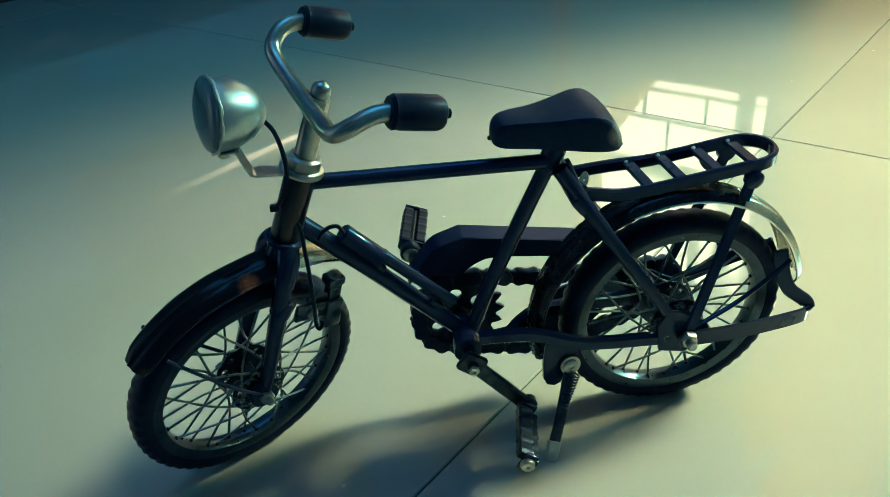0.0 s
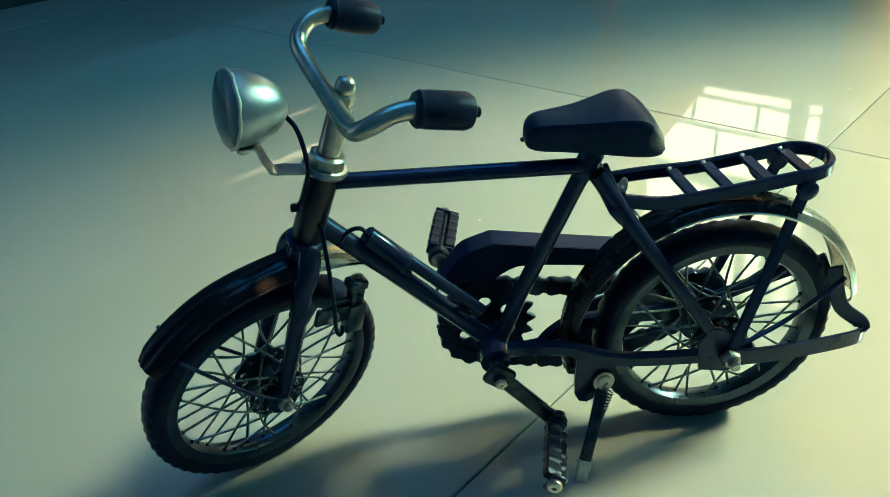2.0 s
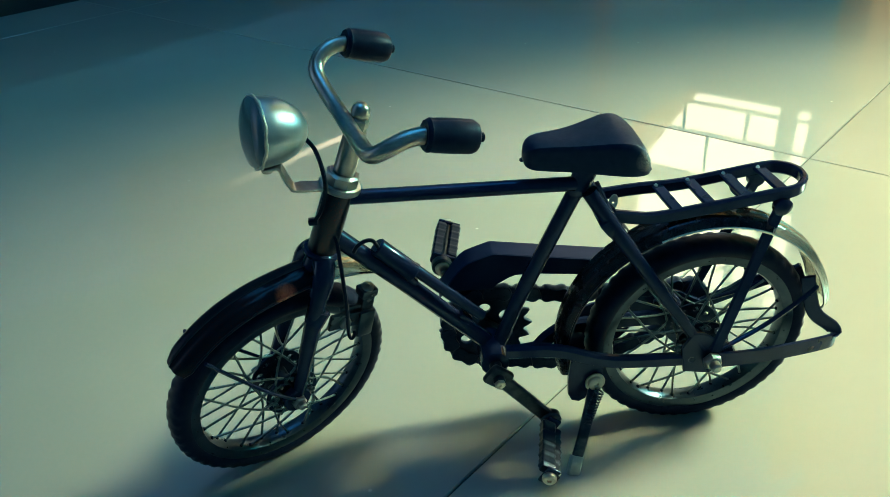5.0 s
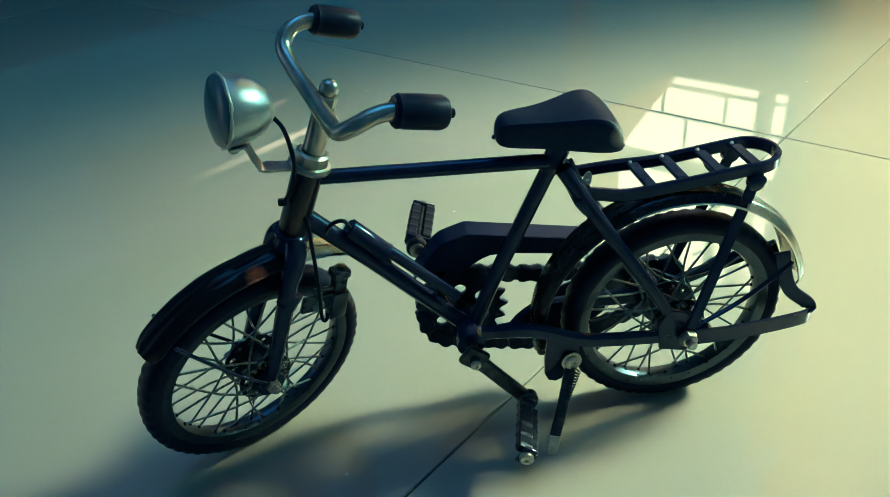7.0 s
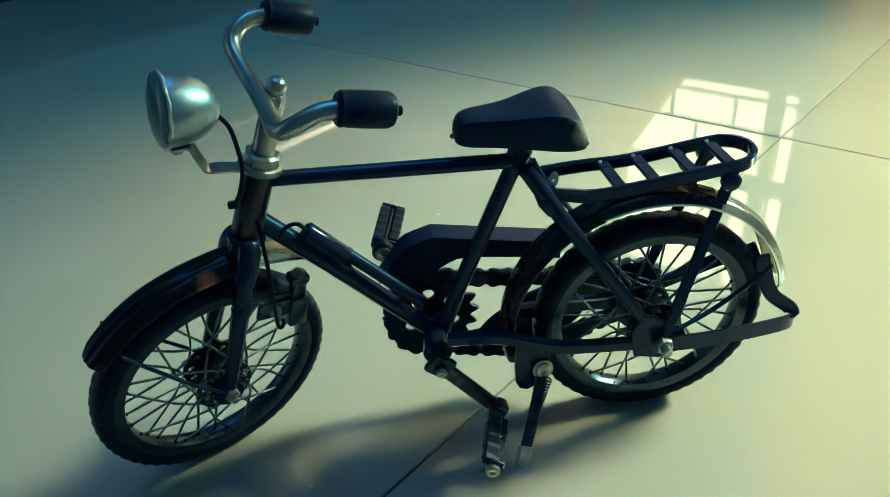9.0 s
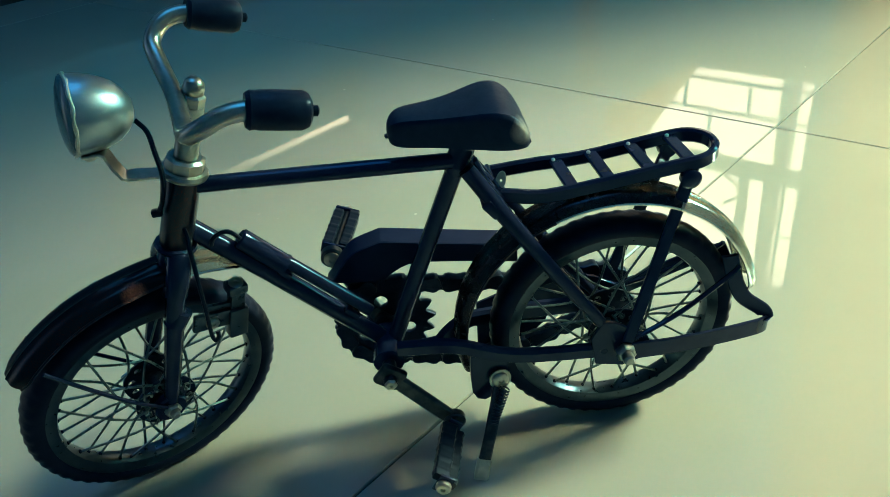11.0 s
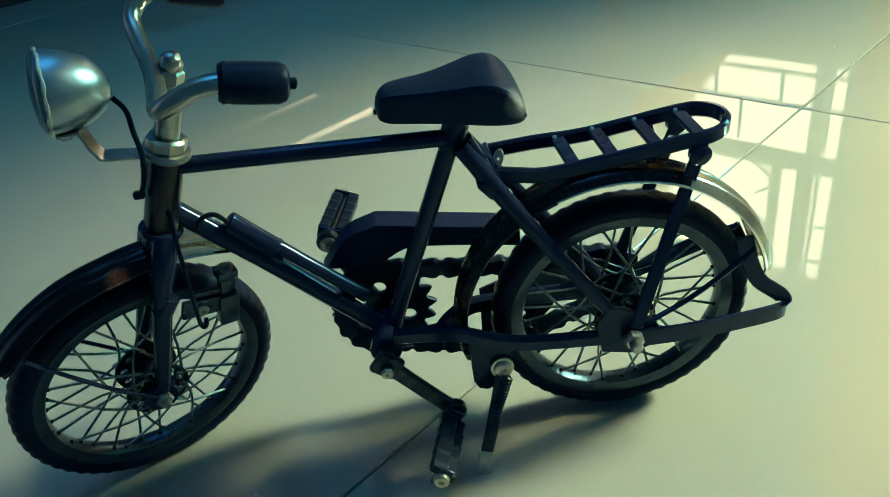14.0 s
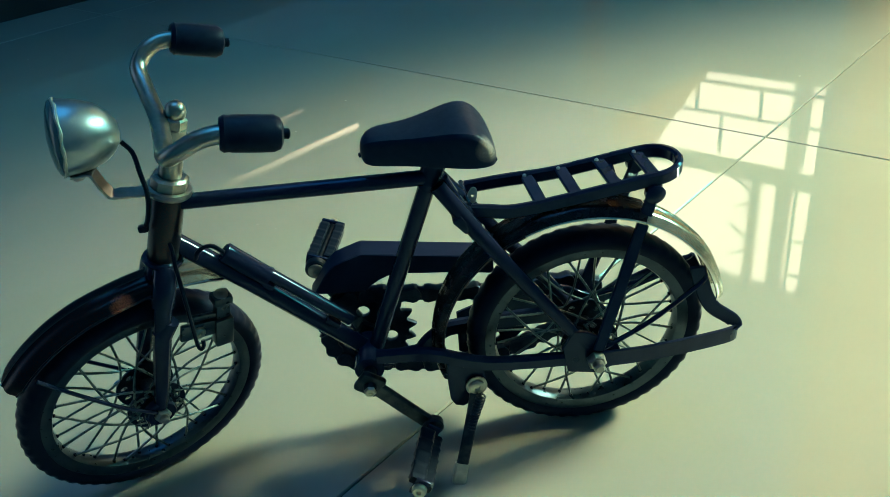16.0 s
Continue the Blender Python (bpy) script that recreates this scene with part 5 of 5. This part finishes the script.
bike_part("stay_strip", lambda b: strip(b, smooth_path([REAR + Vector((2, 16.8, -0.5)), Vector((20, 16.0, 56.5)), Vector((34, 13.0, 64.5)), Vector((46.5, 8.2, 71.0))], 5), 1.3, 6.6), PAINT, "black flat strip mudguard stay")
for s in (-1, 1):
    bike_part("stay_wire", lambda b: tube(b, smooth_path([REAR + Vector((3, s * 15.4, 3.5)), Vector((22, s * 12, 60.5)), Vector((40.5, s * 8.3, 71.5)), Vector((44, s * 7.4, 74.5))], 5), 0.95, 8), PAINT, "black wire mudguard stay")

# ---- floor tiles, each with its own softened edge ----
TILE_SIZE, GAP = 1.00, 0.0009
A0, B0 = 0.3172, 0.0549  # one crossing of the joints


def tile_mesh(da, db):
    bm = bmesh.new()
    h = 0.0005
    lo = [bm.verts.new((x * da / 2, y * db / 2, -0.008)) for x, y in ((-1, -1), (1, -1), (1, 1), (-1, 1))]
    mid = [bm.verts.new((x * da / 2, y * db / 2, -h)) for x, y in ((-1, -1), (1, -1), (1, 1), (-1, 1))]
    top = [bm.verts.new((x * (da / 2 - h), y * (db / 2 - h), 0)) for x, y in ((-1, -1), (1, -1), (1, 1), (-1, 1))]
    for r, s in ((lo, mid), (mid, top)):
        for k in range(4):
            bm.faces.new((r[k], r[(k + 1) % 4], s[(k + 1) % 4], s[k]))
    bm.faces.new(top)
    me = bpy.data.meshes.new("tile")
    bm.to_mesh(me)
    bm.free()
    me.materials.append(TILE)
    return me


def spans(lo, hi, first):
    cuts = [first + k * TILE_SIZE for k in range(-9, 10)]
    cuts = [lo] + [c for c in cuts if lo + 0.02 < c < hi - 0.02] + [hi]
    return list(zip(cuts, cuts[1:]))


tile_kinds = {}
for a0, a1 in spans(BACK, FAR, A0):
    for b0, b1 in spans(RIGHT, ALCOVE, B0):
        key = (round(a1 - a0, 4), round(b1 - b0, 4))
        if key not in tile_kinds:
            tile_kinds[key] = tile_mesh(key[0] - GAP, key[1] - GAP)
        ob = new("tile", tile_kinds[key])
        ob.parent = floor
        ob.matrix_parent_inverse = floor.matrix_world.inverted()
        ob.matrix_basis = ROOM @ Matrix.Translation(((a0 + a1) / 2, (b0 + b1) / 2, 0))
